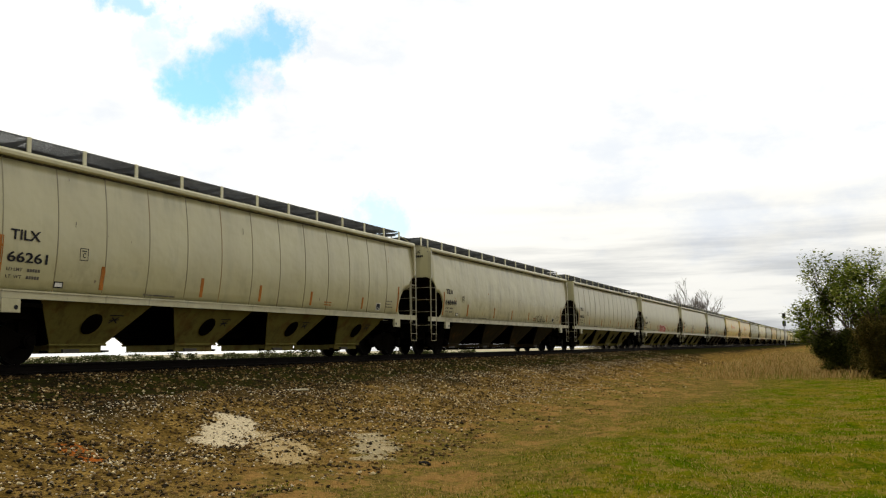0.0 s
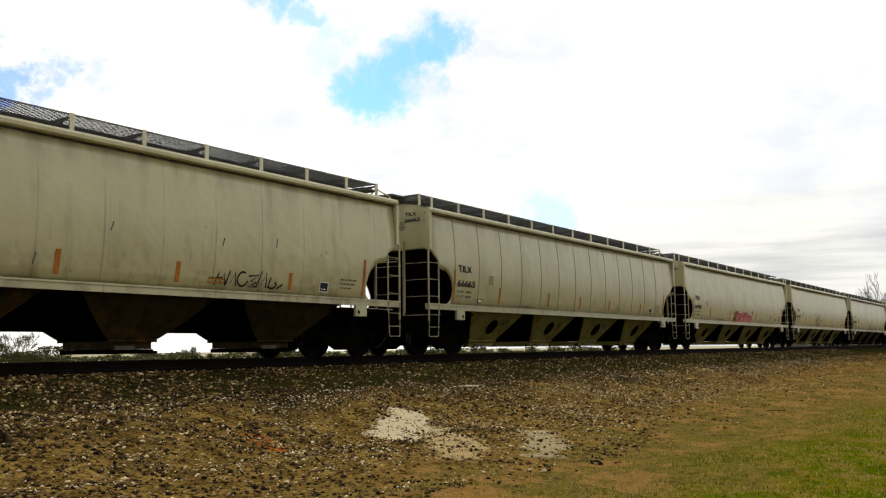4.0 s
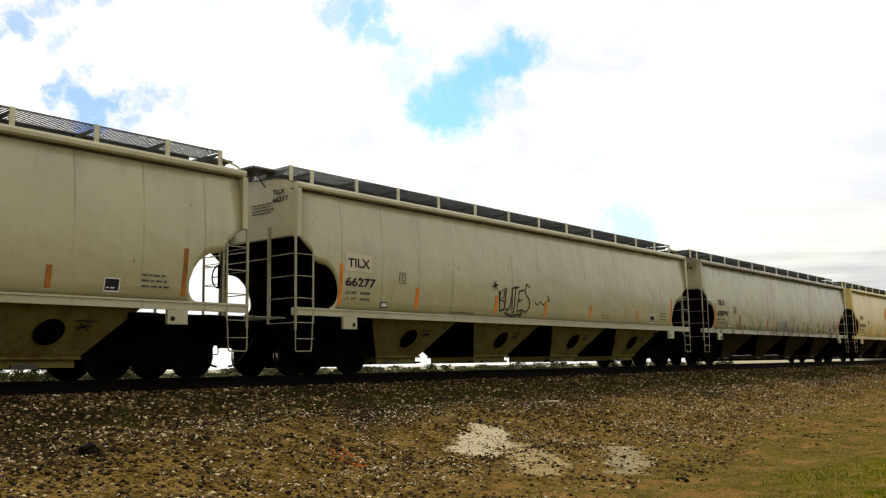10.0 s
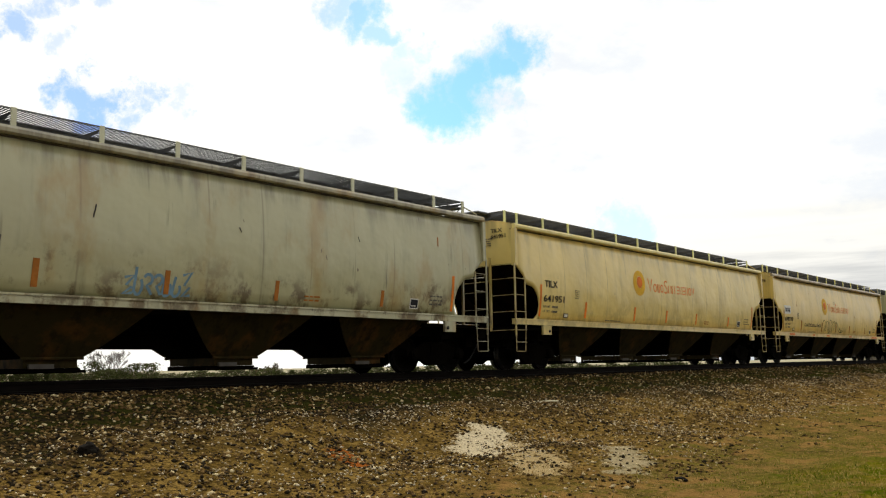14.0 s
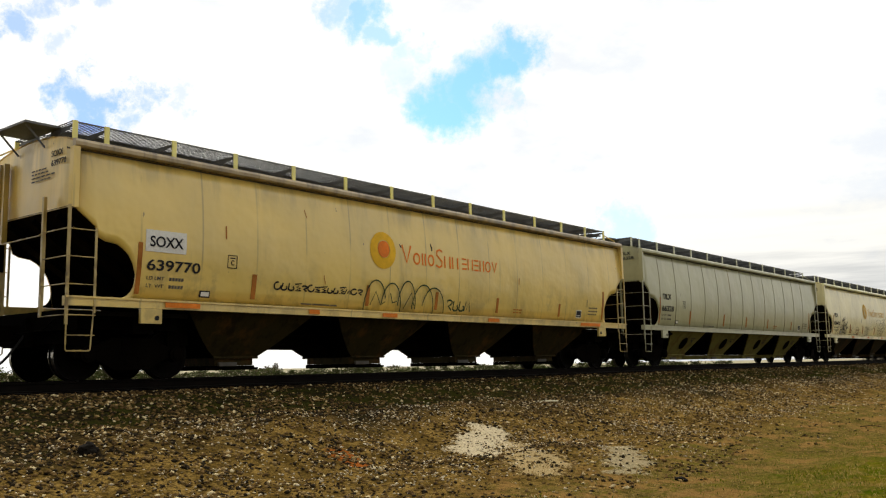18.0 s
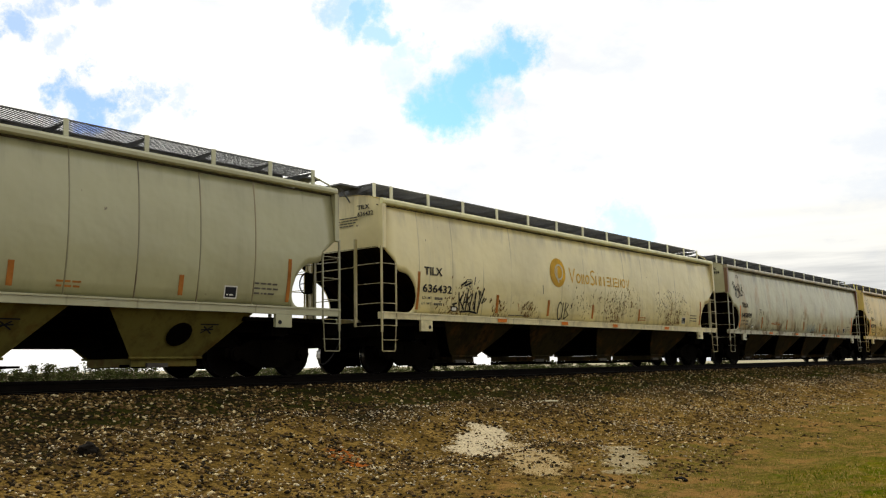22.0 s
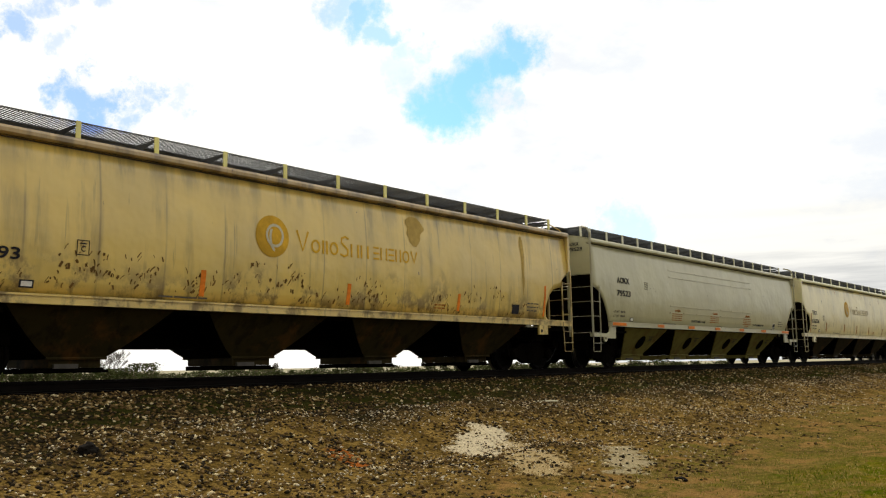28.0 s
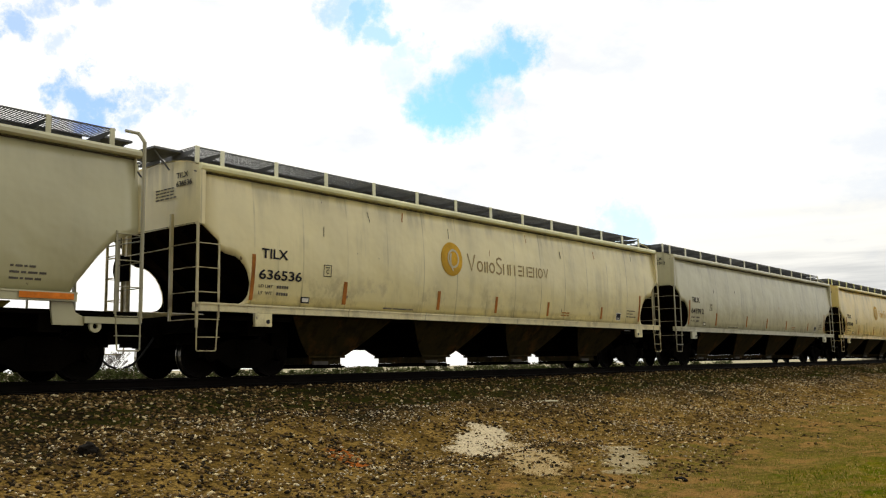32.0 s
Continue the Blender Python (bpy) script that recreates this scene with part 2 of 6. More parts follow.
SILVER = plain("mast_aluminium", (0.42, 0.42, 0.42), 0.45, 0.6)


def island_colours(name, colours, rough=0.85, grain=30.0, translucent=0.0, shade=0.45):
    """Each small piece of one mesh takes its own colour from the row."""
    m, nt, bsdf = material(name, rough, 0.0, 0.02)
    geo = nt.nodes.new("ShaderNodeNewGeometry")
    cr = nt.nodes.new("ShaderNodeValToRGB")
    cr.color_ramp.interpolation = "CONSTANT"
    while len(cr.color_ramp.elements) > 1:
        cr.color_ramp.elements.remove(cr.color_ramp.elements[-1])
    total = sum(w for _, w in colours)
    at = 0.0
    for k, (c, w) in enumerate(colours):
        e = cr.color_ramp.elements[0] if k == 0 else cr.color_ramp.elements.new(at)
        e.position, e.color = at, (*c, 1.0)
        at += w / total
    nt.links.new(geo.outputs["Random Per Island"], cr.inputs["Fac"])
    n = noise_node(nt, coords(nt), grain, 3.0, 0.6)
    col = mix(nt, ramp(nt, n.outputs["Fac"], 0.3, 0.7, 0.0, shade), cr.outputs["Color"], (0.03, 0.025, 0.02))
    nt.links.new(col, bsdf.inputs["Base Color"])
    if translucent:
        t = nt.nodes.new("ShaderNodeBsdfTranslucent")
        nt.links.new(col, t.inputs["Color"])
        mx = nt.nodes.new("ShaderNodeMixShader")
        mx.inputs[0].default_value = translucent
        nt.links.new(bsdf.outputs[0], mx.inputs[1])
        nt.links.new(t.outputs[0], mx.inputs[2])
        nt.links.new(mx.outputs[0], nt.nodes["Material Output"].inputs["Surface"])
    return m


STONES = island_colours("ballast_stone", [((0.105, 0.060, 0.019), 5), ((0.19, 0.116, 0.040), 4), ((0.020, 0.014, 0.006), 6.5), ((0.33, 0.22, 0.085), 2.2), ((0.72, 0.58, 0.32), 1.1)])
PALE_STONES = island_colours("pale_stone", [((0.50, 0.40, 0.25), 4), ((0.74, 0.64, 0.46), 3.5), ((0.24, 0.17, 0.09), 3), ((0.05, 0.035, 0.02), 3)])
GRASS = island_colours("grass_blade", [((0.11, 0.135, 0.003), 4), ((0.19, 0.18, 0.010), 3), ((0.42, 0.32, 0.10), 3.6), ((0.045, 0.08, 0.002), 4)], 0.7, 4.0, 0.3, 0.2)
DRYGRASS = island_colours("dry_grass_blade", [((0.40, 0.26, 0.09), 4), ((0.30, 0.19, 0.06), 3), ((0.46, 0.33, 0.13), 2), ((0.15, 0.135, 0.02), 1.6)], 0.8, 4.0, 0.3, 0.2)
LEAF = island_colours("young_leaf", [((0.12, 0.155, 0.015), 4), ((0.21, 0.24, 0.035), 3), ((0.055, 0.08, 0.010), 4), ((0.42, 0.43, 0.13), 1.0)], 0.6, 6.0, 0.5, 0.12)
GREENLEAF = island_colours("green_shrub_leaf", [((0.055, 0.068, 0.012), 4), ((0.085, 0.095, 0.018), 3), ((0.030, 0.036, 0.008), 3), ((0.13, 0.135, 0.03), 1)], 0.7, 6.0, 0.3, 0.15)
DARKLEAF = island_colours("shrub_leaf", [((0.10, 0.088, 0.018), 4), ((0.16, 0.125, 0.028), 3), ((0.21, 0.145, 0.045), 2), ((0.055, 0.052, 0.012), 2)], 0.7, 6.0, 0.3, 0.15)
FARLEAF = island_colours("far_leaf", [((0.055, 0.072, 0.018), 4), ((0.09, 0.105, 0.030), 3), ((0.12, 0.10, 0.055), 2)], 0.8, 2.0, 0.2)
# grey-brown winter twigs, lightened to hold the distance haze
FARWOOD = island_colours("far_twigs", [((0.20, 0.18, 0.16), 4), ((0.15, 0.14, 0.11), 3), ((0.24, 0.21, 0.18), 3)], 0.9, 2.0, 0.2)


def ground_material():
    """Ballast, light stone, dirt, sand spills, dry turf and lawn, by their place on the plan."""
    m, nt, bsdf = material("ground", 0.95, 0.0, 0.0)
    c = coords(nt)
    sep = nt.nodes.new("ShaderNodeSeparateXYZ")
    nt.links.new(c, sep.inputs[0])
    x, y = sep.outputs["X"], sep.outputs["Y"]
    wob = noise_node(nt, c, 0.45, 5.0, 0.6).outputs["Fac"]
    yw = math_node(nt, "ADD", y, math_node(nt, "MULTIPLY", math_node(nt, "SUBTRACT", wob, 0.5), 5.0))
    fine = noise_node(nt, c, 16.0, 5.0, 0.7).outputs["Fac"]
    mid = noise_node(nt, c, 2.3, 5.0, 0.65).outputs["Fac"]
    vor = node(nt, "ShaderNodeTexVoronoi", Scale=19.0)
    nt.links.new(c, vor.inputs["Vector"])
    cell = nt.nodes.new("ShaderNodeSeparateColor")
    nt.links.new(vor.outputs["Color"], cell.inputs[0])
    gravel = mix(nt, ramp(nt, cell.outputs[0], 0.1, 0.95), (0.018, 0.013, 0.005), (0.105, 0.070, 0.027))
    moss = ramp(nt, noise_node(nt, c, 0.9, 5.0, 0.65).outputs["Fac"], 0.46, 0.66, 0.0, 0.55)
    gravel = mix(nt, moss, gravel, (0.042, 0.038, 0.009))
    # the train's shade painted into the ballast beside the rails
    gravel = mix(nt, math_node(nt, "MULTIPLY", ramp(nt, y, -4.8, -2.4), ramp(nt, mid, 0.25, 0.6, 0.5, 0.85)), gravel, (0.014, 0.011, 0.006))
    # gaps between the stones darkened, as shade in the colour
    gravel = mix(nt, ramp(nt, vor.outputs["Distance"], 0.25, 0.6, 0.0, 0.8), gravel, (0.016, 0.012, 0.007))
    # grass and weeds taking root along the ballast shoulder
    weeds = math_node(nt, "MULTIPLY", math_node(nt, "MULTIPLY", ramp(nt, y, -5.0, -4.2), ramp(nt, y, -1.7, -2.1)), ramp(nt, noise_node(nt, c, 1.3, 6.0, 0.7).outputs["Fac"], 0.36, 0.56, 0.0, 0.9))
    gravel = mix(nt, weeds, gravel, (0.030, 0.031, 0.006))
    dirt = mix(nt, ramp(nt, mid, 0.35, 0.65), (0.105, 0.064, 0.015), (0.255, 0.160, 0.045))
    dirt = mix(nt, ramp(nt, fine, 0.45, 0.60, 0.0, 0.7), dirt, (0.028, 0.018, 0.006))
    clay = mix(nt, fine, (0.19, 0.10, 0.030), (0.37, 0.20, 0.070))
    patch = noise_node(nt, c, 0.7, 5.0, 0.65).outputs["Fac"]
    tuft = noise_node(nt, c, 5.0, 6.0, 0.7).outputs["Fac"]
    turf = mix(nt, ramp(nt, fine, 0.4, 0.62), (0.190, 0.127, 0.038), (0.075, 0.058, 0.013))
    turf = mix(nt, ramp(nt, tuft, 0.48, 0.62, 0.0, 0.7), turf, (0.105, 0.098, 0.010))
    turf = mix(nt, ramp(nt, noise_node(nt, c, 2.6, 7.0, 0.72).outputs["Fac"], 0.52, 0.62, 0.0, 0.75), turf, (0.050, 0.040, 0.010))
    blot = noise_node(nt, c, 1.5, 5.0, 0.65).outputs["Fac"]
    lawn = mix(nt, ramp(nt, patch, 0.42, 0.58), (0.075, 0.105, 0.001), (0.150, 0.120, 0.008))
    lawn = mix(nt, ramp(nt, blot, 0.50, 0.60, 0.0, 0.8), lawn, (0.205, 0.140, 0.036))
    lawn = mix(nt, ramp(nt, blot, 0.46, 0.37, 0.0, 0.8), lawn, (0.038, 0.072, 0.001))
    lawn = mix(nt, ramp(nt, tuft, 0.52, 0.64, 0.0, 0.5), lawn, (0.225, 0.160, 0.032))
    lawn = mix(nt, ramp(nt, fine, 0.46, 0.62, 0.0, 0.6), lawn, (0.045, 0.052, 0.001))
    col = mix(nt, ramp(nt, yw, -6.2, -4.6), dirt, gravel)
    yt = math_node(nt, "SUBTRACT", yw, math_node(nt, "MULTIPLY", ramp(nt, x, 14.0, 28.0), 1.6))
    # bare orange clay showing in the turf's edge
    claymask = math_node(nt, "MULTIPLY", ramp(nt, noise_node(nt, c, 1.1, 6.0, 0.68).outputs["Fac"], 0.50, 0.60), ramp(nt, yt, -8.3, -9.4))
    yl = math_node(nt, "ADD", yw, math_node(nt, "MULTIPLY", ramp(nt, x, 10.0, 48.0), 1.6))
    tmask = math_node(nt, "MULTIPLY", ramp(nt, yt, -8.4, -10.4), ramp(nt, math_node(nt, "ADD", x, math_node(nt, "MULTIPLY", y, 0.6)), -2.0, 2.5))
    col = mix(nt, tmask, col, turf)
    col = mix(nt, math_node(nt, "MULTIPLY", claymask, 0.62), col, clay)
    ys = math_node(nt, "ADD", yl, math_node(nt, "MULTIPLY", math_node(nt, "SUBTRACT", tuft, 0.5), 6.0))
    lmask = math_node(nt, "MULTIPLY", ramp(nt, ys, -10.9, -13.3), ramp(nt, math_node(nt, "ADD", x, math_node(nt, "MULTIPLY", y, 0.9)), -8.0, -3.0))
    far = ramp(nt, x, 38.0, 52.0, 1.0, 0.25)
    col = mix(nt, math_node(nt, "MULTIPLY", lmask, far), col, lawn)
    # spilled pale sand, a rusty smear, a dark spot around the rock
    push = math_node(nt, "ADD", math_node(nt, "MULTIPLY", math_node(nt, "SUBTRACT", mid, 0.5), 0.75), math_node(nt, "MULTIPLY", math_node(nt, "SUBTRACT", fine, 0.5), 0.8))
    for rgb, amount, places in GROUND_SPOTS:
        least = None
        for px, py, r in places:
            d = nt.nodes.new("ShaderNodeVectorMath")
            d.operation = "DISTANCE"
            nt.links.new(c, d.inputs[0])
            flat = nt.nodes.new("ShaderNodeCombineXYZ")
            flat.inputs[0].default_value, flat.inputs[1].default_value = px, py
            nt.links.new(sep.outputs["Z"], flat.inputs[2])
            nt.links.new(flat.outputs[0], d.inputs[1])
            dd = math_node(nt, "SUBTRACT", d.outputs["Value"], r)
            least = dd if least is None else math_node(nt, "MINIMUM", least, dd)
        col = mix(nt, ramp(nt, math_node(nt, "ADD", least, push), -0.06, 0.07, amount, 0.0), col, rgb)
    # pale stubble field beyond the railway
    field = mix(nt, mid, (0.30, 0.27, 0.18), (0.40, 0.36, 0.25))
    col = mix(nt, ramp(nt, y, 6.0, 14.0), col, field)
    nt.links.new(col, bsdf.inputs["Base Color"])
    bump(nt, bsdf, math_node(nt, "ADD", fine, math_node(nt, "MULTIPLY", vor.outputs["Distance"], -0.8)), 0.9, 0.05)
    return m


def trail(a, b, n, r):
    return [(a[0] + (b[0] - a[0]) * k / (n - 1), a[1] + (b[1] - a[1]) * k / (n - 1), r) for k in range(n)]


SAND = trail((12.75, -6.38), (11.35, -7.12), 6, 0.37) + trail((12.5, -6.75), (11.5, -7.3), 3, 0.22)
TAN_SAND = trail((12.45, -7.10), (10.40, -8.98), 8, 0.34) + trail((12.0, -7.9), (11.3, -8.7), 4, 0.28)
GRIT = trail((13.85, -8.25), (11.5, -9.70), 8, 0.25) + trail((13.2, -8.85), (12.1, -9.55), 4, 0.24)
GROUND_SPOTS = [  # colour, amount, places (x, y, radius)
    ((0.40, 0.30, 0.15), 0.85, TAN_SAND), ((0.54, 0.45, 0.29), 0.96, SAND), ((0.36, 0.30, 0.18), 0.75, GRIT),
    ((0.30, 0.085, 0.016), 0.95, trail((9.0, -6.52), (8.95, -7.05), 4, 0.15)), ((0.26, 0.15, 0.05), 0.7, trail((14.2, -6.7), (13.85, -7.4), 3, 0.2) + [(18.1, -6.85, 0.28)]),
    ((0.012, 0.010, 0.008), 0.9, [(5.72, -5.6, 0.16)]),
]
GROUND = ground_material()

# ---------------------------------------------------------------- mesh helpers


def box(bm, x0, x1, y0, y1, z0, z1):
    vs = [bm.verts.new((x, y, z)) for x in (x0, x1) for y in (y0, y1) for z in (z0, z1)]
    for q in ((0, 1, 3, 2), (4, 6, 7, 5), (0, 4, 5, 1), (2, 3, 7, 6), (0, 2, 6, 4), (1, 5, 7, 3)):
        bm.faces.new([vs[k] for k in q])
    return vs


def rod(bm, a, b, r, n=6, r2=None):
    a, b = Vector(a), Vector(b)
    q = (b - a).to_track_quat("Z", "Y")
    ra, rb = r, r if r2 is None else r2
    lo = [bm.verts.new(a + q @ Vector((ra * math.cos(2 * math.pi * k / n), ra * math.sin(2 * math.pi * k / n), 0))) for k in range(n)]
    hi = [bm.verts.new(b + q @ Vector((rb * math.cos(2 * math.pi * k / n), rb * math.sin(2 * math.pi * k / n), 0))) for k in range(n)]
    for k in range(n):
        bm.faces.new((lo[k], lo[(k + 1) % n], hi[(k + 1) % n], hi[k]))
    bm.faces.new(lo[::-1])
    bm.faces.new(hi)


def pipe(bm, pts, r, n=6):
    """One round bar bent through the points."""
    pts = [Vector(p) for p in pts]
    ways = [(pts[min(k + 1, len(pts) - 1)] - pts[max(k - 1, 0)]).normalized() for k in range(len(pts))]
    side = ways[0].orthogonal().normalized()
    rings = []
    for k, (p, d) in enumerate(zip(pts, ways)):
        if k:
            side = ways[k - 1].rotation_difference(d) @ side
        up = d.cross(side)
        rings.append([bm.verts.new(p + r * (math.cos(2 * math.pi * q / n) * side + math.sin(2 * math.pi * q / n) * up)) for q in range(n)])
    for a, b in zip(rings, rings[1:]):
        for q in range(n):
            bm.faces.new((a[q], a[(q + 1) % n], b[(q + 1) % n], b[q]))
    bm.faces.new(rings[0][::-1])
    bm.faces.new(rings[-1])


def prism(bm, outline, depth):
    """A closed outline of (x, z) points, from y = 0 to y = depth."""
    front = [bm.verts.new((x, 0.0, z)) for x, z in outline]
    back = [bm.verts.new((x, depth, z)) for x, z in outline]
    n = len(outline)
    bm.faces.new(front)
    bm.faces.new(back[::-1])
    for k in range(n):
        bm.faces.new((front[k], back[k], back[(k + 1) % n], front[(k + 1) % n]))


def lathe(bm, profile, n=24, axis_y=True):
    """A ring of (radius, along) points turned about the y axis."""
    rings = []
    for r, h in profile:
        rings.append([bm.verts.new((r * math.cos(2 * math.pi * k / n), h, r * math.sin(2 * math.pi * k / n))) for k in range(n)])
    m = len(rings)
    for i in range(m):
        a, b = rings[i], rings[(i + 1) % m]
        for k in range(n):
            bm.faces.new((a[k], a[(k + 1) % n], b[(k + 1) % n], b[k]))


def stroke(bm, pts, r):
    """A painted line through (x, z) points, as one flat ribbon."""
    n = len(pts)
    left, right = [], []
    for k, (x, z) in enumerate(pts):
        (x0, z0), (x1, z1) = pts[max(0, k - 1)], pts[min(n - 1, k + 1)]
        d = math.hypot(x1 - x0, z1 - z0) or 1e-6
        nx, nz = -(z1 - z0) / d * r, (x1 - x0) / d * r
        left.append(bm.verts.new((x + nx, 0.0, z + nz)))
        right.append(bm.verts.new((x - nx, 0.0, z - nz)))
    for k in range(n - 1):
        bm.faces.new((left[k], right[k], right[k + 1], left[k + 1]))


def soften(bm, width=0.01):
    edges = [e for e in bm.edges if len(e.link_faces) == 2 and e.calc_face_angle(0) > 0.6]
    bmesh.ops.bevel(bm, geom=edges, offset=width, segments=1, affect="EDGES", clamp_overlap=True)


def mesh_of(name, bm, mat, smooth=False):
    bmesh.ops.recalc_face_normals(bm, faces=bm.faces[:])
    me = bpy.data.meshes.new(name)
    bm.to_mesh(me)
    bm.free()
    me.materials.append(mat)
    if smooth:
        for p in me.polygons:
            p.use_smooth = True
    return me


def part(name, bm, mat, parent, label="", smooth=False, at=None):
    me = bm if isinstance(bm, bpy.types.Mesh) else mesh_of(name, bm, mat, smooth)
    ob = new(name, me)
    ob.parent = parent
    if at is not None:
        ob.matrix_basis = at
    if label:
        tagged(ob, label)
    return ob


def thing(name, label, category, group="", kind="", at=None):
    ob = new(name)
    ob.empty_display_size = 0.2
    if at is not None:
        ob.matrix_basis = at
    return tagged(ob, label, category, group, kind)


def mesh_from(name, verts, faces, mat):
    me = bpy.data.meshes.new(name)
    me.from_pydata(verts, [], faces)
    me.materials.append(mat)
    return me


# ---------------------------------------------------------------- the train's cars and their lettering
GREY, WARM, CREAMY, YELLOW, OCHRE = (0.50, 0.49, 0.30), (0.575, 0.535, 0.32), (1.0, 0.875, 0.49), (0.98, 0.745, 0.245), (0.93, 0.665, 0.17)
# place in the train, mark, number, ribbed, paint, dirt, label
CARS = [
    (-6, "TILX", "66231", 1, WARM, 0.4, "tan-grey ribbed steel covered hopper car"),
    (-5, "TILX", "66261", 1, WARM, 0.45, "tan-grey ribbed steel covered hopper car, lightly stained"),
    (-4, "TILX", "648444", 0, WARM, 0.65, "tan-grey smooth-sided covered hopper car with dark scuffs"),
    (-3, "TILX", "66665", 1, (0.515, 0.48, 0.285), 0.5, "tan-grey ribbed steel covered hopper car with rusty reflectors"),
    (-2, "TILX", "66568", 0, WARM, 0.35, "tan-grey covered hopper car with red bubble graffiti"),
    (-1, "TILX", "66277", 0, WARM, 0.35, "tan-grey covered hopper car with black spray tag"),
    (0, "TILX", "638797", 0, (0.555, 0.54, 0.345), 0.95, "dirty grey covered hopper car with black streaks"),
    (1, "TILX", "641951", 0, YELLOW, 0.6, "yellowed cream covered hopper car with orange emblem"),
    (2, "SOXX", "639770", 0, OCHRE, 0.6, "ochre covered hopper car with orange emblem and dark tags"),
    (3, "TILX", "66328", 1, GREY, 0.4, "grey ribbed steel covered hopper car"),
    (4, "TILX", "636432", 0, CREAMY, 0.58, "cream covered hopper car with gold emblem and black tags"),
    (5, "TILX", "645899", 0, (0.60, 0.59, 0.40), 1.0, "dirty grey covered hopper car with rust stains"),
    (6, "TILX", "635793", 0, OCHRE, 0.9, "ochre covered hopper car with gold emblem and mud splashes"),
    (7, "AOKX", "79523", 2, (0.59, 0.555, 0.345), 0.2, "clean grey covered hopper car with orange sill reflectors"),
    (8, "TILX", "636536", 0, CREAMY, 0.6, "cream covered hopper car with faded gold emblem"),
    (9, "TILX", "641912", 0, (0.65, 0.62, 0.43), 0.6, "light grey covered hopper car with dark streaks"),
    (10, "TILX", "639748", 0, YELLOW, 0.7, "yellowed cream covered hopper car"),
]


def letter_mesh(string):
    """One word in the built-in font, scaled to a unit square in x and z."""
    cu = bpy.data.curves.new("lettering", "FONT")
    cu.body, cu.extrude, cu.offset = string, 0.002, (0.016 if string[:2] not in ("LD", "LT", "DO", "VE") else 0.004)
    ob = new("lettering", cu)
    bpy.context.view_layer.update()
    me = bpy.data.meshes.new_from_object(ob.evaluated_get(bpy.context.evaluated_depsgraph_get()))
    bpy.data.objects.remove(ob)
    co = np.empty(len(me.vertices) * 3)
    me.vertices.foreach_get("co", co)
    co = co.reshape(-1, 3)
    lo, hi = co.min(0), co.max(0)
    out = np.c_[(co[:, 0] - lo[0]) / (hi[0] - lo[0]), -(co[:, 2] - lo[2]), (co[:, 1] - lo[1]) / (hi[1] - lo[1])]
    me.vertices.foreach_set("co", out.reshape(-1))
    me.materials.clear()
    return me


LETTERS = {}
for row in CARS:
    for string in (row[1], row[2], "LD LMT", "LT  WT", "C", "WARNING", "DO NOT HAMMER ON CAR", "VENT CAR WHEN UNLOADING"):
        if string not in LETTERS:
            LETTERS[string] = letter_mesh(string)

# ---------------------------------------------------------------- ground


def lump(x, y):
    return 0.10 * noise.noise((x * 0.35, y * 0.35, 0.0)) + 0.07 * noise.noise((x * 1.1, y * 1.1, 3.0)) + 0.03 * noise.noise((x * 3.0, y * 3.0, 5.0))


PROFILE_Y = [-4000, -400, -60, -15.9, -11, -7.2, -4.9, -2.3, -1.35, 1.35, 2.4, 5.0, 12.0, 60.0, 400, 4000]
PROFILE_Z = [-3.0, -2.2, -1.8, -1.45, -1.40, -1.20, -0.62, -0.30, -0.2, -0.2, -0.27, -0.9, -1.25, -1.4, -2.2, -3.0]


def ground_z(x, y):
    z = float(np.interp(y, PROFILE_Y, PROFILE_Z))
    if -1.8 < y < 1.8:
        k = 0.0
    else:
        k = min(1.0, (abs(y) - 1.8) / 2.0)
    near = 1.0 if abs(x) < 120 and abs(y) < 120 else 0.0
    return z + k * near * lump(x, y)


def spread(lo, hi, step, far):
    """Lines close together from lo to hi, then ever wider out to far on both sides."""
    mid = list(np.arange(lo, hi + 1e-6, step))
    up, s = [mid[-1]], step
    while up[-1] < far:
        s *= 1.3
        up.append(up[-1] + s)
    dn, s = [mid[0]], step
    while dn[-1] > -far:
        s *= 1.3
        dn.append(dn[-1] - s)
    return dn[:0:-1] + mid + up[1:]


def make_ground():
    xs, ys = spread(2, 50, 0.25, 4000), spread(-16, 3, 0.22, 4000)
    verts = [(x, y, ground_z(x, y)) for y in ys for x in xs]
    w = len(xs)
    faces = [(j * w + i, j * w + i + 1, (j + 1) * w + i + 1, (j + 1) * w + i) for j in range(len(ys) - 1) for i in range(w - 1)]
    ob = new("ground", mesh_from("ground", verts, faces, GROUND))
    for p in ob.data.polygons:
        p.use_smooth = True
    tagged(ob, "gravel, brown dirt and turf sloping down from the railway", "ground", kind="structure")


make_ground()


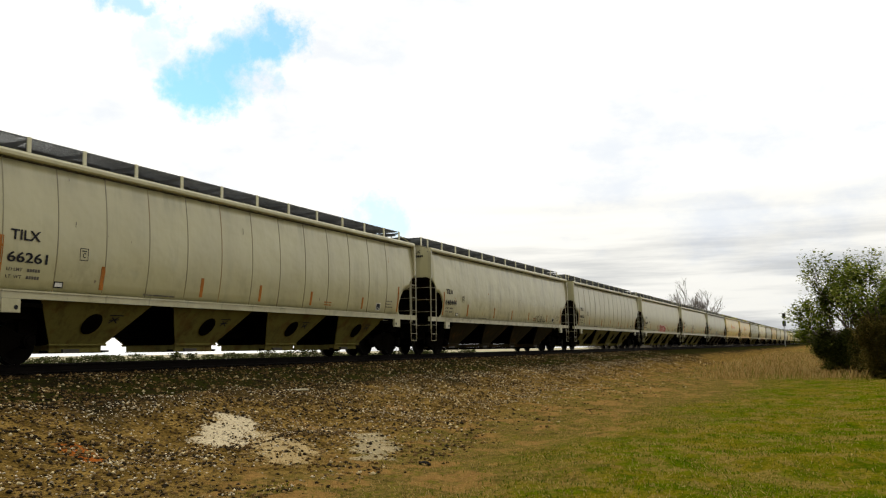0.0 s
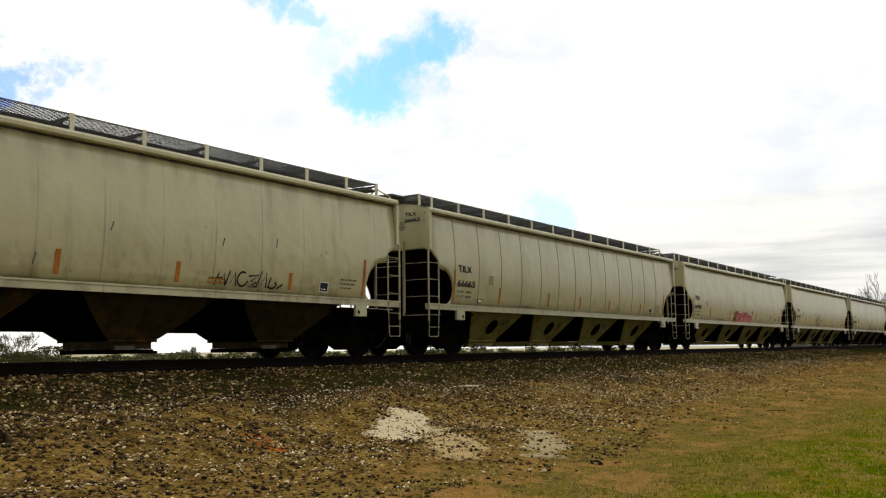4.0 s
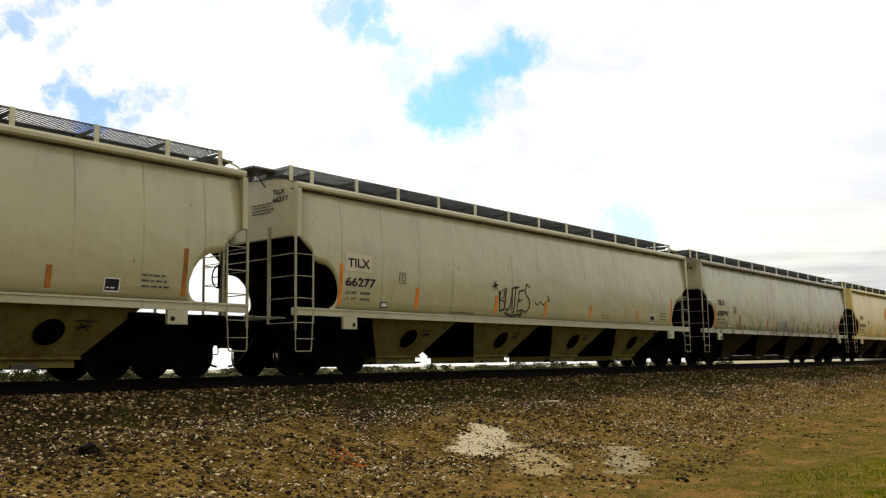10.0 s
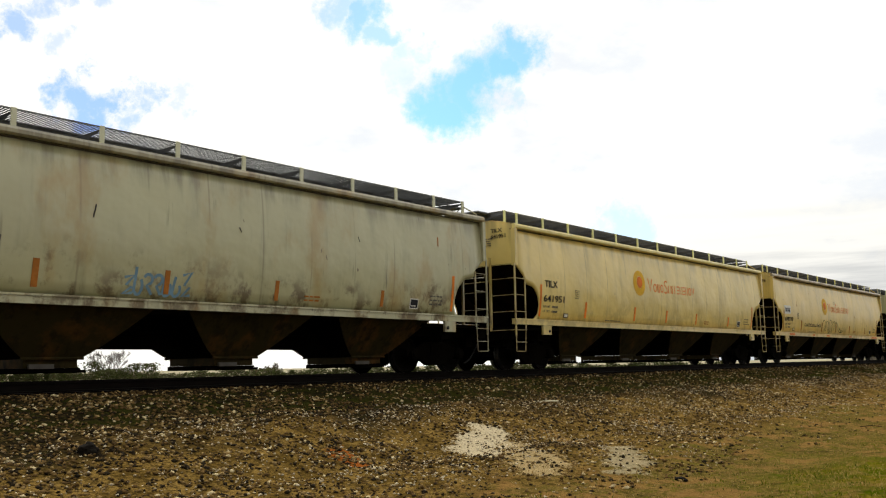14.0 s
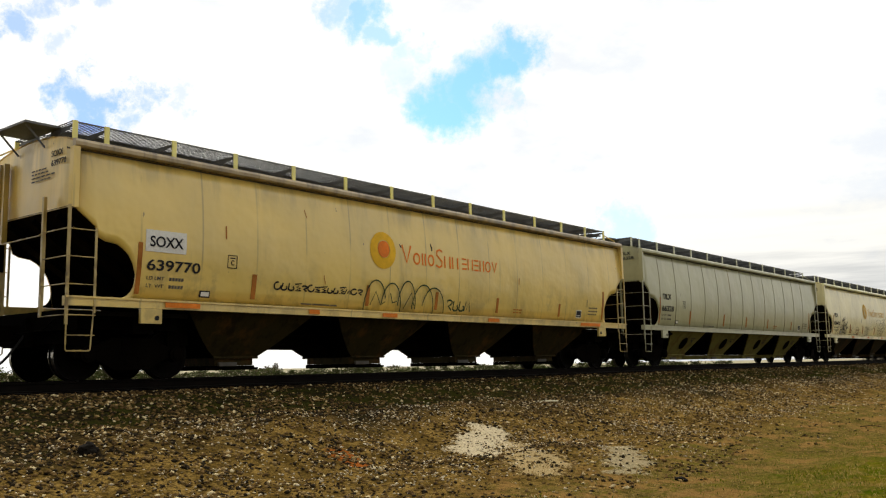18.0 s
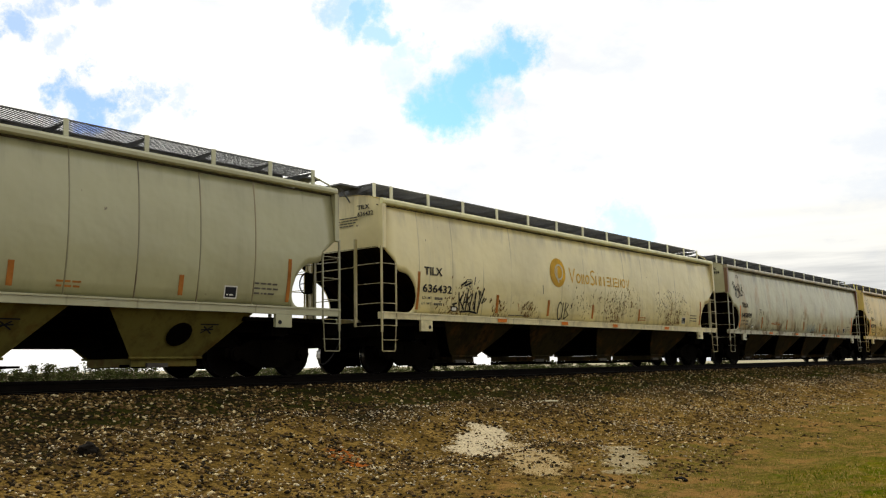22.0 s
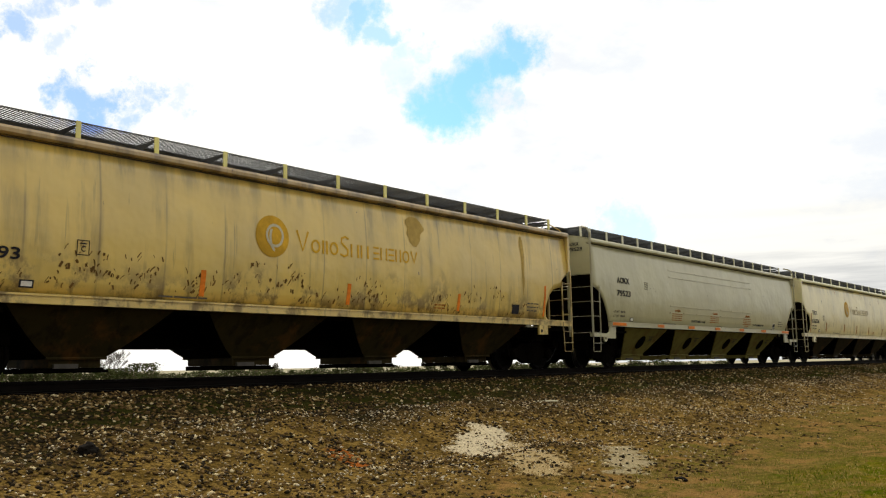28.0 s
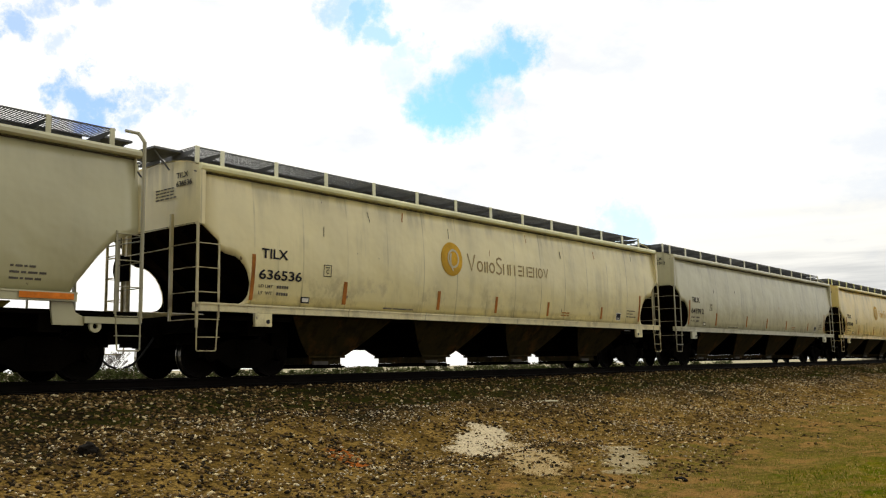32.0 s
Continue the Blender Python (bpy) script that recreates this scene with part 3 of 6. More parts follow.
def pieces(name, places, unit, tris, mat, label, category, sizes, squash=0.6, tilt=True):
    """Many small copies of one low solid, joined into a single mesh."""
    rng = np.random.default_rng(len(places))
    unit, tris = np.array(unit, float), np.array(tris)
    n, k = len(places), len(unit)
    s = rng.uniform(sizes[0], sizes[1], (n, 1, 1)) * rng.uniform(0.7, 1.3, (n, 1, 3))
    v = unit[None] * s * (1 + rng.uniform(-0.25, 0.25, (n, k, 1)))
    v[:, :, 2] *= squash
    a = rng.uniform(0, 2 * math.pi, n)
    ca, sa = np.cos(a)[:, None], np.sin(a)[:, None]
    if tilt:
        b = rng.uniform(-0.7, 0.7, n)
        cb, sb = np.cos(b)[:, None], np.sin(b)[:, None]
        yy, zz = v[:, :, 1] * cb - v[:, :, 2] * sb, v[:, :, 1] * sb + v[:, :, 2] * cb
        v[:, :, 1], v[:, :, 2] = yy, zz
    xx, yy = v[:, :, 0] * ca - v[:, :, 1] * sa, v[:, :, 0] * sa + v[:, :, 1] * ca
    v[:, :, 0], v[:, :, 1] = xx, yy
    v += np.array(places)[:, None, :]
    f = (tris[None] + (np.arange(n) * k)[:, None, None]).reshape(-1, 3)
    me = bpy.data.meshes.new(name)
    me.vertices.add(n * k)
    me.vertices.foreach_set("co", v.reshape(-1).astype(np.float32))
    me.loops.add(len(f) * 3)
    me.loops.foreach_set("vertex_index", f.reshape(-1).astype(np.int32))
    me.polygons.add(len(f))
    me.polygons.foreach_set("loop_start", (np.arange(len(f)) * 3).astype(np.int32))
    me.update(calc_edges=True)
    me.validate()
    me.materials.append(mat)
    ob = new(name, me)
    return tagged(ob, label, category, kind="stuff")


OCTA = [(1, 0, 0), (-1, 0, 0), (0, 1, 0), (0, -1, 0), (0, 0, 1), (0, 0, -1)]
OCTA_T = [(0, 2, 4), (2, 1, 4), (1, 3, 4), (3, 0, 4), (2, 0, 5), (1, 2, 5), (3, 1, 5), (0, 3, 5)]


def scatter(count, lo, hi, keep, seed):
    rng = np.random.default_rng(seed)
    out = []
    for x, y, u in zip(rng.uniform(0, 1, count), rng.uniform(lo[1], hi[1], count), rng.uniform(0, 1, count)):
        xx = lo[0] + (hi[0] - lo[0]) * x ** 1.7
        if u < keep(xx, y):
            out.append((xx, y, ground_z(xx, y) + 0.005))
    return out


def on_sand(x, y):
    """How deep inside the sand spills a place lies, 0 outside."""
    return max(0.0, max(1.0 - math.hypot(x - px, y - py) / (1.15 * r) for px, py, r in SAND + TAN_SAND + GRIT))


EDGE_X = [0.0, 10.0, 14.0, 16.5, 20.0, 26.0, 45.0]
EDGE_Y = [-10.6, -10.5, -10.2, -9.5, -8.3, -7.3, -6.4]


def gravel_edge(x, y):
    """1 on the gravel, falling to 0 past its lower edge."""
    edge = float(np.interp(x, EDGE_X, EDGE_Y)) + 0.9 * noise.noise((x * 0.5, y * 0.5, 12.0))
    return max(0.0, min(1.0, (y - edge) / 0.9 + 0.5))


def ballast_keep(x, y):
    d = 1.0 if y > -5 else max(0.0, 1.0 - (-5 - y) / 4.5)
    keep = (0.35 + 0.65 * d) * (0.65 + 0.9 * noise.noise((x * 0.6, y * 0.6, 9.0))) if y > -10.5 else 0.05
    keep *= 0.2 + 0.8 * gravel_edge(x, y)
    if y > -4.6 and x > 13:
        keep *= 0.6
    inside = on_sand(x, y)
    if inside > 0.12 + 0.5 * noise.noise((x * 4, y * 4, 1.0)):
        keep *= 0.07 if y > -7.3 else 0.42
    return keep


def pale_keep(x, y):
    crest = -5.2 - 0.25 * noise.noise((x * 0.25, 0.0, 6.0))
    band = (0.3 if on_sand(x, y) > 0.2 else 1.0) * math.exp(-((y - crest) / 0.42) ** 2) + 0.62 * math.exp(-((y + 7.0) / 1.5) ** 2) + 0.14
    if y > -4.2:
        band *= 0.22
    band *= (0.1 + 0.9 * gravel_edge(x, y)) * min(1.0, max(0.45, (x - 4.0) / 6.0))
    if 22 < x < 34:
        band += 0.45 * math.exp(-((y + 7.9) / 0.6) ** 2)
    return band * (0.72 + 1.1 * noise.noise((x * 0.5, y * 0.9, 2.0)))


pieces("ballast_stones", scatter(175000, (1.0, -10.8), (75.0, -1.4), ballast_keep, 1), OCTA, OCTA_T, STONES,
       "loose brown and grey ballast stones on the bank", "gravel", (0.012, 0.044))
pieces("pale_stones", scatter(90000, (1.0, -10.5), (60.0, -2.2), pale_keep, 2), OCTA, OCTA_T, PALE_STONES,
       "scattered pale stones at the foot of the ballast", "gravel", (0.009, 0.026))

BLADE = [(-0.09, 0, 0), (0.09, 0, 0), (0.14, 0.25, 0.6), (-0.02, 0.65, 0.85)]
BLADE_T = [(0, 1, 2), (0, 2, 3)]


def lawn_keep(x, y):
    edge = -12.0 - 1.2 * max(0.0, min(1.0, (x - 10) / 38)) + 1.6 * noise.noise((x * 0.45, y * 0.45, 1.0))
    return 1.0 if y < edge else max(0.0, 0.30 - (y - edge) * 0.12)


def dry_keep(x, y):
    edge = -9.6 + 1.5 * max(0.0, min(1.0, (x - 12) / 9)) + 2.0 * noise.noise((x * 0.4, y * 0.4, 4.0))
    return (0.5 + noise.noise((x * 0.8, y * 0.8, 7.0))) * (1.0 if y < edge else max(0.0, 0.4 - (y - edge) * 0.12))


pieces("lawn_grass", scatter(90000, (6.5, -22.0), (50.0, -10.0), lawn_keep, 3), BLADE, BLADE_T, GRASS,
       "short green spring lawn grass", "grass", (0.018, 0.050), 1.0, False)
pieces("dry_turf_grass", scatter(75000, (6.5, -16.0), (60.0, -6.2), dry_keep, 4), BLADE, BLADE_T, DRYGRASS,
       "sparse straw-coloured dry grass in dirt", "grass", (0.014, 0.04), 1.0, False)
def tall_keep(x, y):
    return (0.6 + 1.0 * noise.noise((x * 0.15, y * 0.35, 8.0))) * min(1.0, max(0.0, (x - 40) / 9)) * min(1.0, max(0.0, (-9.0 - y + 0.02 * (x - 45)) / 2.5))


pieces("tall_dry_grass", scatter(60000, (36.0, -17.2), (150.0, -6.5), tall_keep, 5), [(-0.022, 0, 0), (0.022, 0, 0), (0.07, 0.16, 0.6), (-0.02, 0.36, 0.95)], BLADE_T, DRYGRASS,
       "tall straw-coloured dead grass beside the railway", "grass", (0.10, 0.40), 1.0, False)


def rock(x, y, size, seed, label, mat):
    bm = bmesh.new()
    bmesh.ops.create_icosphere(bm, subdivisions=3, radius=1.0)
    for v in bm.verts:
        f = 1 + 0.35 * noise.noise(v.co * 1.3 + Vector((seed, 0, 0))) + 0.12 * noise.noise(v.co * 4)
        v.co = Vector((v.co.x * f * size[0], v.co.y * f * size[1], v.co.z * f * size[2]))
    ob = new("rock", mesh_of("rock", bm, mat))
    ob.matrix_world = pose(x, y, ground_z(x, y) + size[2] * 0.45, 0, 0, seed * 40)
    tagged(ob, label, "rock")


def stick(x, y, turn, pts, r, mat, label):
    bm = bmesh.new()
    pipe(bm, pts, r)
    ob = new("stick", mesh_of("stick", bm, mat))
    ob.matrix_world = pose(x, y, ground_z(x, y) + 0.004, 0, 0, turn)
    tagged(ob, label, "stick")


rock(5.72, -5.6, (0.13, 0.11, 0.085), 1.0, "dark rock lying in the ballast", TIE)
rock(11.43, -10.55, (0.09, 0.07, 0.04), 2.0, "small dark clod of earth in the dirt", TIE)
stick(16.6, -5.1, -10, [(-0.34, 0.02, 0.012), (-0.1, -0.01, 0.02), (0.15, 0.02, 0.022), (0.36, -0.02, 0.014)], 0.02, CREAM, "pale weathered stick lying on the gravel")
stick(21.5, -10.45, -60, [(-0.25, 0.0, 0.012), (0.0, 0.03, 0.03), (0.2, 0.0, 0.016)], 0.009, TIE, "dark fallen twig in the dry turf")

# ---------------------------------------------------------------- track


def rail_mesh(length):
    outline = [(-0.07, -0.178), (0.07, -0.178), (0.07, -0.163), (0.012, -0.145), (0.012, -0.045), (0.037, -0.035), (0.037, -0.004), (0.03, 0.0),
               (-0.03, 0.0), (-0.037, -0.004), (-0.037, -0.035), (-0.012, -0.045), (-0.012, -0.145), (-0.07, -0.163)]
    bm = bmesh.new()
    prism(bm, outline, length)
    bmesh.ops.transform(bm, matrix=Matrix.Rotation(-math.pi / 2, 4, "Z"), verts=bm.verts[:])
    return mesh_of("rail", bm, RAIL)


def make_track():
    me = rail_mesh(2000.0)
    for y in (-0.755, 0.755):
        ob = new("rail", me)
        ob.location = (-500.0, y, 0.0)
        tagged(ob, "rusty steel rail darkened with painted train shade, on timber ties", "rail", "rails of the track", "structure")
    bm = bmesh.new()
    box(bm, -0.115, 0.115, -1.3, 1.3, -0.36, -0.178)
    soften(bm, 0.012)
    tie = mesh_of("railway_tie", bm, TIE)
    track = thing("track_bed", "creosoted timber ties under the rails, train shade painted in", "railway track", kind="structure")
    rng = random.Random(5)
    for k in range(200):
        part("railway_tie", tie, None, track, at=pose(-12 + 0.5 * k, rng.uniform(-0.03, 0.03), 0.0, 0, 0, rng.uniform(-1, 1)))
    bm = bmesh.new()
    for k in range(900):
        box(bm, 88 + 0.55 * k - 0.115, 88 + 0.55 * k + 0.115, -1.3, 1.3, -0.36, -0.178)
    far = part("far_railway_ties", bm, TIE, track)
    tagged(far, kind="stuff")


make_track()

# ---------------------------------------------------------------- covered hopper cars
PITCH, HALF = 20.85, 9.685
EAVE, SILL_TOP, SILL_BOT = 4.0, 1.43, 1.27
# lower edge of the side sheet towards the ends: the usual car, and the clean grey one
CUT = [(0.0, 1.43), (8.46, 1.43), (8.465, 1.86), (8.53, 2.06), (8.62, 2.20), (8.74, 2.31), (8.87, 2.38), (9.10, 2.41), (9.225, 2.47), (9.28, 2.65), (9.685, 2.96)]
CUT_CLEAN = [(0.0, 1.47), (8.50, 1.47), (8.57, 1.62), (8.74, 1.86), (8.94, 2.14), (9.16, 2.38), (9.38, 2.50), (9.685, 2.61)]
HOPPERS = (-5.74, -1.85, 2.03, 5.93)
AXLES, BOGIE = 0.89, 8.21


def side_y(z):
    d = z - 2.6
    return 1.61 - (0.10 if d < 0 else 0.06) * d * d


def side_mesh(cut, fillet):
    """The bowed side sheet, cut away over the bogies; fillet rounds the lower corner of the opening."""
    bm = bmesh.new()
    xs = sorted({round(v, 3) for v in [k * 0.6 for k in range(-14, 15)] + [s * c[0] for c in cut for s in (-1, 1)]})
    zs = np.linspace(0, 1, 11)
    cols = []
    for x in xs:
        lo = float(np.interp(abs(x), [c[0] for c in cut], [c[1] for c in cut]))
        cols.append([bm.verts.new((x, -side_y(lo + (EAVE - lo) * t), lo + (EAVE - lo) * t)) for t in zs])
    for a, b in zip(cols, cols[1:]):
        for k in range(10):
            bm.faces.new((a[k], b[k], b[k + 1], a[k + 1]))
    if fillet:
        for s in (-1, 1):
            arc = [(8.46 + 0.30 * (1 - math.sin(a)), 1.43 + 0.30 * (1 - math.cos(a))) for a in np.linspace(0, math.pi / 2, 6)]
            hub = bm.verts.new((s * 8.46, -side_y(1.43), 1.43))
            ring = [bm.verts.new((s * x, -side_y(z), z)) for x, z in arc]
            for p, q in zip(ring, ring[1:]):
                bm.faces.new((hub, p, q))
    bmesh.ops.recalc_face_normals(bm, faces=bm.faces[:])
    bmesh.ops.solidify(bm, geom=bm.faces[:], thickness=0.03)
    me = mesh_of("side_wall", bm, PAINT)
    me.materials.append(GRIME_SHADE)
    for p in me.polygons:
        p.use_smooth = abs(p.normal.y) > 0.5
        # backs of the sheet: shade of the recess painted near-black
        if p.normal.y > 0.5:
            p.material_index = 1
    return me


def roof_mesh():
    bm = bmesh.new()
    ys = [-1.56, -1.5, -1.2, -0.8, -0.4, 0.0, 0.4, 0.8, 1.2, 1.5, 1.56]
    zs = [4.10, 4.15, 4.24, 4.31, 4.35, 4.36, 4.35, 4.31, 4.24, 4.15, 4.10]
    rows = [[bm.verts.new((x, y, z)) for y, z in zip(ys, zs)] for x in np.linspace(-HALF, HALF, 9)]
    for a, b in zip(rows, rows[1:]):
        for k in range(len(ys) - 1):
            bm.faces.new((a[k], b[k], b[k + 1], a[k + 1]))
    bmesh.ops.solidify(bm, geom=bm.faces[:], thickness=0.02)
    return mesh_of("roof", bm, PAINT)


def end_mesh():
    """The upright sheet above the slope sheet, at the -x end."""
    bm = bmesh.new()
    ys = np.linspace(-1.55, 1.55, 9)
    top = [float(np.interp(abs(y), [0, 0.8, 1.2, 1.55], [4.35, 4.30, 4.23, 4.09])) for y in ys]
    lo = [bm.verts.new((-HALF + 0.02, y, 2.98)) for y in ys]
    hi = [bm.verts.new((-HALF + 0.02, y, z)) for y, z in zip(ys, top)]
    for k in range(8):
        bm.faces.new((lo[k], lo[k + 1], hi[k + 1], hi[k]))
    bmesh.ops.recalc_face_normals(bm, faces=bm.faces[:])
    bmesh.ops.solidify(bm, geom=bm.faces[:], thickness=0.03)
    return mesh_of("end_sheet", bm, PAINT)


def slope_mesh():
    bm = bmesh.new()
    vs = [bm.verts.new(p) for p in ((-9.675, -1.5, 3.0), (-9.675, 1.5, 3.0), (-7.2, 1.45, 1.28), (-7.2, -1.45, 1.28))]
    bm.faces.new(vs)
    bmesh.ops.solidify(bm, geom=bm.faces[:], thickness=0.03)
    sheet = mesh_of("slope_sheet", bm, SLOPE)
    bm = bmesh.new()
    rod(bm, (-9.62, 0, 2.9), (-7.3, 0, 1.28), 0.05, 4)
    SHARED["stiffener"] = mesh_of("slope_stiffener", bm, GRIME_SHADE)
    return sheet


def chord_mesh():
    """The rounded rail along the eaves, near side."""
    bm = bmesh.new()
    outline = [(-1.53, 4.0), (-1.60, 4.0), (-1.635, 4.03), (-1.64, 4.09), (-1.61, 4.14), (-1.53, 4.155)]
    rows = [[bm.verts.new((x, y, z)) for y, z in outline] for x in (-HALF - 0.03, HALF + 0.03)]
    n = len(outline)
    for k in range(n):
        bm.faces.new((rows[0][k], rows[0][(k + 1) % n], rows[1][(k + 1) % n], rows[1][k]))
    bm.faces.new(rows[0]), bm.faces.new(rows[1][::-1])
    return mesh_of("top_chord", bm, PAINT)


def sill_mesh():
    bm = bmesh.new()
    box(bm, -9.785, 9.785, -1.62, -1.5, SILL_BOT, SILL_TOP)
    box(bm, -9.785, 9.785, -1.645, -1.622, SILL_TOP - 0.03, SILL_TOP + 0.005)
    soften(bm, 0.008)
    return mesh_of("side_sill", bm, PAINT)


def clean_sill_meshes():
    """The clean grey car: a short deep sill, and under each end a low beam with a plate and a towing eye."""
    bm = bmesh.new()
    box(bm, -8.56, 8.56, -1.64, -1.5, 1.33, 1.475)
    box(bm, -8.56, 8.56, -1.66, -1.642, 1.455, 1.485)
    soften(bm, 0.01)
    sill = mesh_of("side_sill", bm, PAINT)
    bm = bmesh.new()
    box(bm, -9.76, -8.72, -1.62, -1.5, 0.98, 1.09)
    soften(bm, 0.01)
    beam = mesh_of("end_beam", bm, PAINT)
    bm = bmesh.new()
    prism(bm, [(-8.74, 0.94), (-8.20, 0.94), (-8.16, 1.20), (-8.16, 1.325), (-8.52, 1.325), (-8.58, 1.16), (-8.74, 1.08)], 0.05)
    bmesh.ops.translate(bm, verts=bm.verts[:], vec=(0, -1.56, 0))
    plate = mesh_of("end_plate", bm, PAINT)
    bm = bmesh.new()
    lathe(bm, [(0.05, 0.0), (0.11, 0.0), (0.11, 0.05), (0.05, 0.05)], 16)
    bmesh.ops.translate(bm, verts=bm.verts[:], vec=(-8.93, -1.60, 0.93))
    eye = mesh_of("towing_eye", bm, PAINT)
    return sill, beam, plate, eye


def rib_mesh():
    bm = bmesh.new()
    zs = np.linspace(1.45, 3.98, 9)
    for w, d in ((0.015, 0.012),):
        rows = [[bm.verts.new((dx, -side_y(z) - dy, z)) for dx, dy in ((-w, 0.0), (-w * 0.5, d), (w * 0.5, d), (w, 0.0))] for z in zs]
        for a, b in zip(rows, rows[1:]):
            for k in range(3):
                bm.faces.new((a[k], a[k + 1], b[k + 1], b[k]))
    return mesh_of("side_rib", bm, PAINT)


def hopper_meshes(half=0.74, low=0.22, bow=1.0):
    """One hopper: its shade-dark core, the painted near sheet, the outlet gate and a round sooty patch; bow draws the
    flanks in.
    """
    def width(q):
        return half + (1.62 - half) * q ** bow
    steps = (0.0, 0.04, 0.12, 0.25, 0.42, 0.65, 1.0) if bow < 1 else (0.0, 1.0)
    bm = bmesh.new()
    rows = []
    for q in steps:
        w, d, z = width(q), 0.70 + 0.72 * q, 0.40 + 0.90 * q
        rows.append([bm.verts.new(p) for p in ((-w, -d, z), (w, -d, z), (w, d, z), (-w, d, z))])
    for a, b in zip(rows, rows[1:]):
        for k in range(4):
            bm.faces.new((a[k], a[(k + 1) % 4], b[(k + 1) % 4], b[k]))
    bm.faces.new(rows[0][::-1])
    bm.faces.new(rows[-1])
    core = mesh_of("hopper", bm, GRIME_SHADE)
    bm = bmesh.new()
    sheet_rows = [[bm.verts.new((e * (width(q) + 0.02 * (1 - q) - 0.02 * q), -0.82 - 0.66 * q, 0.40 + 0.90 * q)) for e in (-1, 1)] for q in steps]
    faces = [bm.faces.new((a[0], a[1], b[1], b[0])) for a, b in zip(sheet_rows, sheet_rows[1:])]
    bmesh.ops.recalc_face_normals(bm, faces=faces)
    bmesh.ops.solidify(bm, geom=faces, thickness=0.03)
    rod(bm, (-half - 0.06, -0.84, 0.395), (half + 0.06, -0.84, 0.395), 0.028, 6)
    sheet = mesh_of("hopper_sheet", bm, HOPPER)
    bm = bmesh.new()
    box(bm, 0.02 - half, half - 0.02, -0.78, 0.78, 0.235, 0.388)
    soften(bm, 0.01)
    SHARED["outlet_neck"] = mesh_of("outlet_neck", bm, HOPPER)
    bm = bmesh.new()
    box(bm, -half - 0.06, half + 0.06, -0.74, 0.74, low, 0.232)
    if half > 0.7:
        box(bm, 0.80, 1.25, -0.5, 0.5, 0.235, 0.275)
    rod(bm, (-half - 0.16, -0.72, low + 0.03), (half + 0.16, -0.72, low + 0.03), 0.03)
    gate = mesh_of("outlet_gate", bm, GRIME_SHADE)
    bm = bmesh.new()
    box(bm, -0.42, 0.02, -0.86, -0.80, 0.22, 0.30)
    soften(bm, 0.008)
    SHARED["gate_plate"] = mesh_of("gate_plate", bm, FADED)
    bm = bmesh.new()
    # flat disc for the dark sooty patch on the sheet
    lathe(bm, [(0.0, 0.0), (0.25, 0.0), (0.27, 0.008), (0.24, 0.022), (0.0, 0.022)], 16)
    bmesh.ops.remove_doubles(bm, verts=bm.verts[:], dist=1e-4)
    bmesh.ops.transform(bm, matrix=Matrix.Translation((0.05, -1.16, 0.84)) @ Matrix.Rotation(radians(36), 4, "X") @ Matrix.Rotation(math.pi, 4, "X"), verts=bm.verts[:])
    patch_disc = mesh_of("vibrator_bracket", bm, GRIME_SHADE)
    bm = bmesh.new()
    for a, b in (((-0.14, 0.0), (0.14, 0.02)), ((-0.12, -0.07), (0.10, 0.09)), ((-0.10, 0.08), (0.12, -0.08)), ((-0.2, 0.13), (0.22, 0.13))):
        stroke(bm, [a, b], 0.014)
    bmesh.ops.transform(bm, matrix=Matrix.Translation((0.62, -1.245, 0.925)) @ Matrix.Rotation(radians(36), 4, "X"), verts=bm.verts[:])
    SHARED["soot_mark"] = mesh_of("hopper_stencil", bm, INK)
    return core, sheet, gate, patch_disc


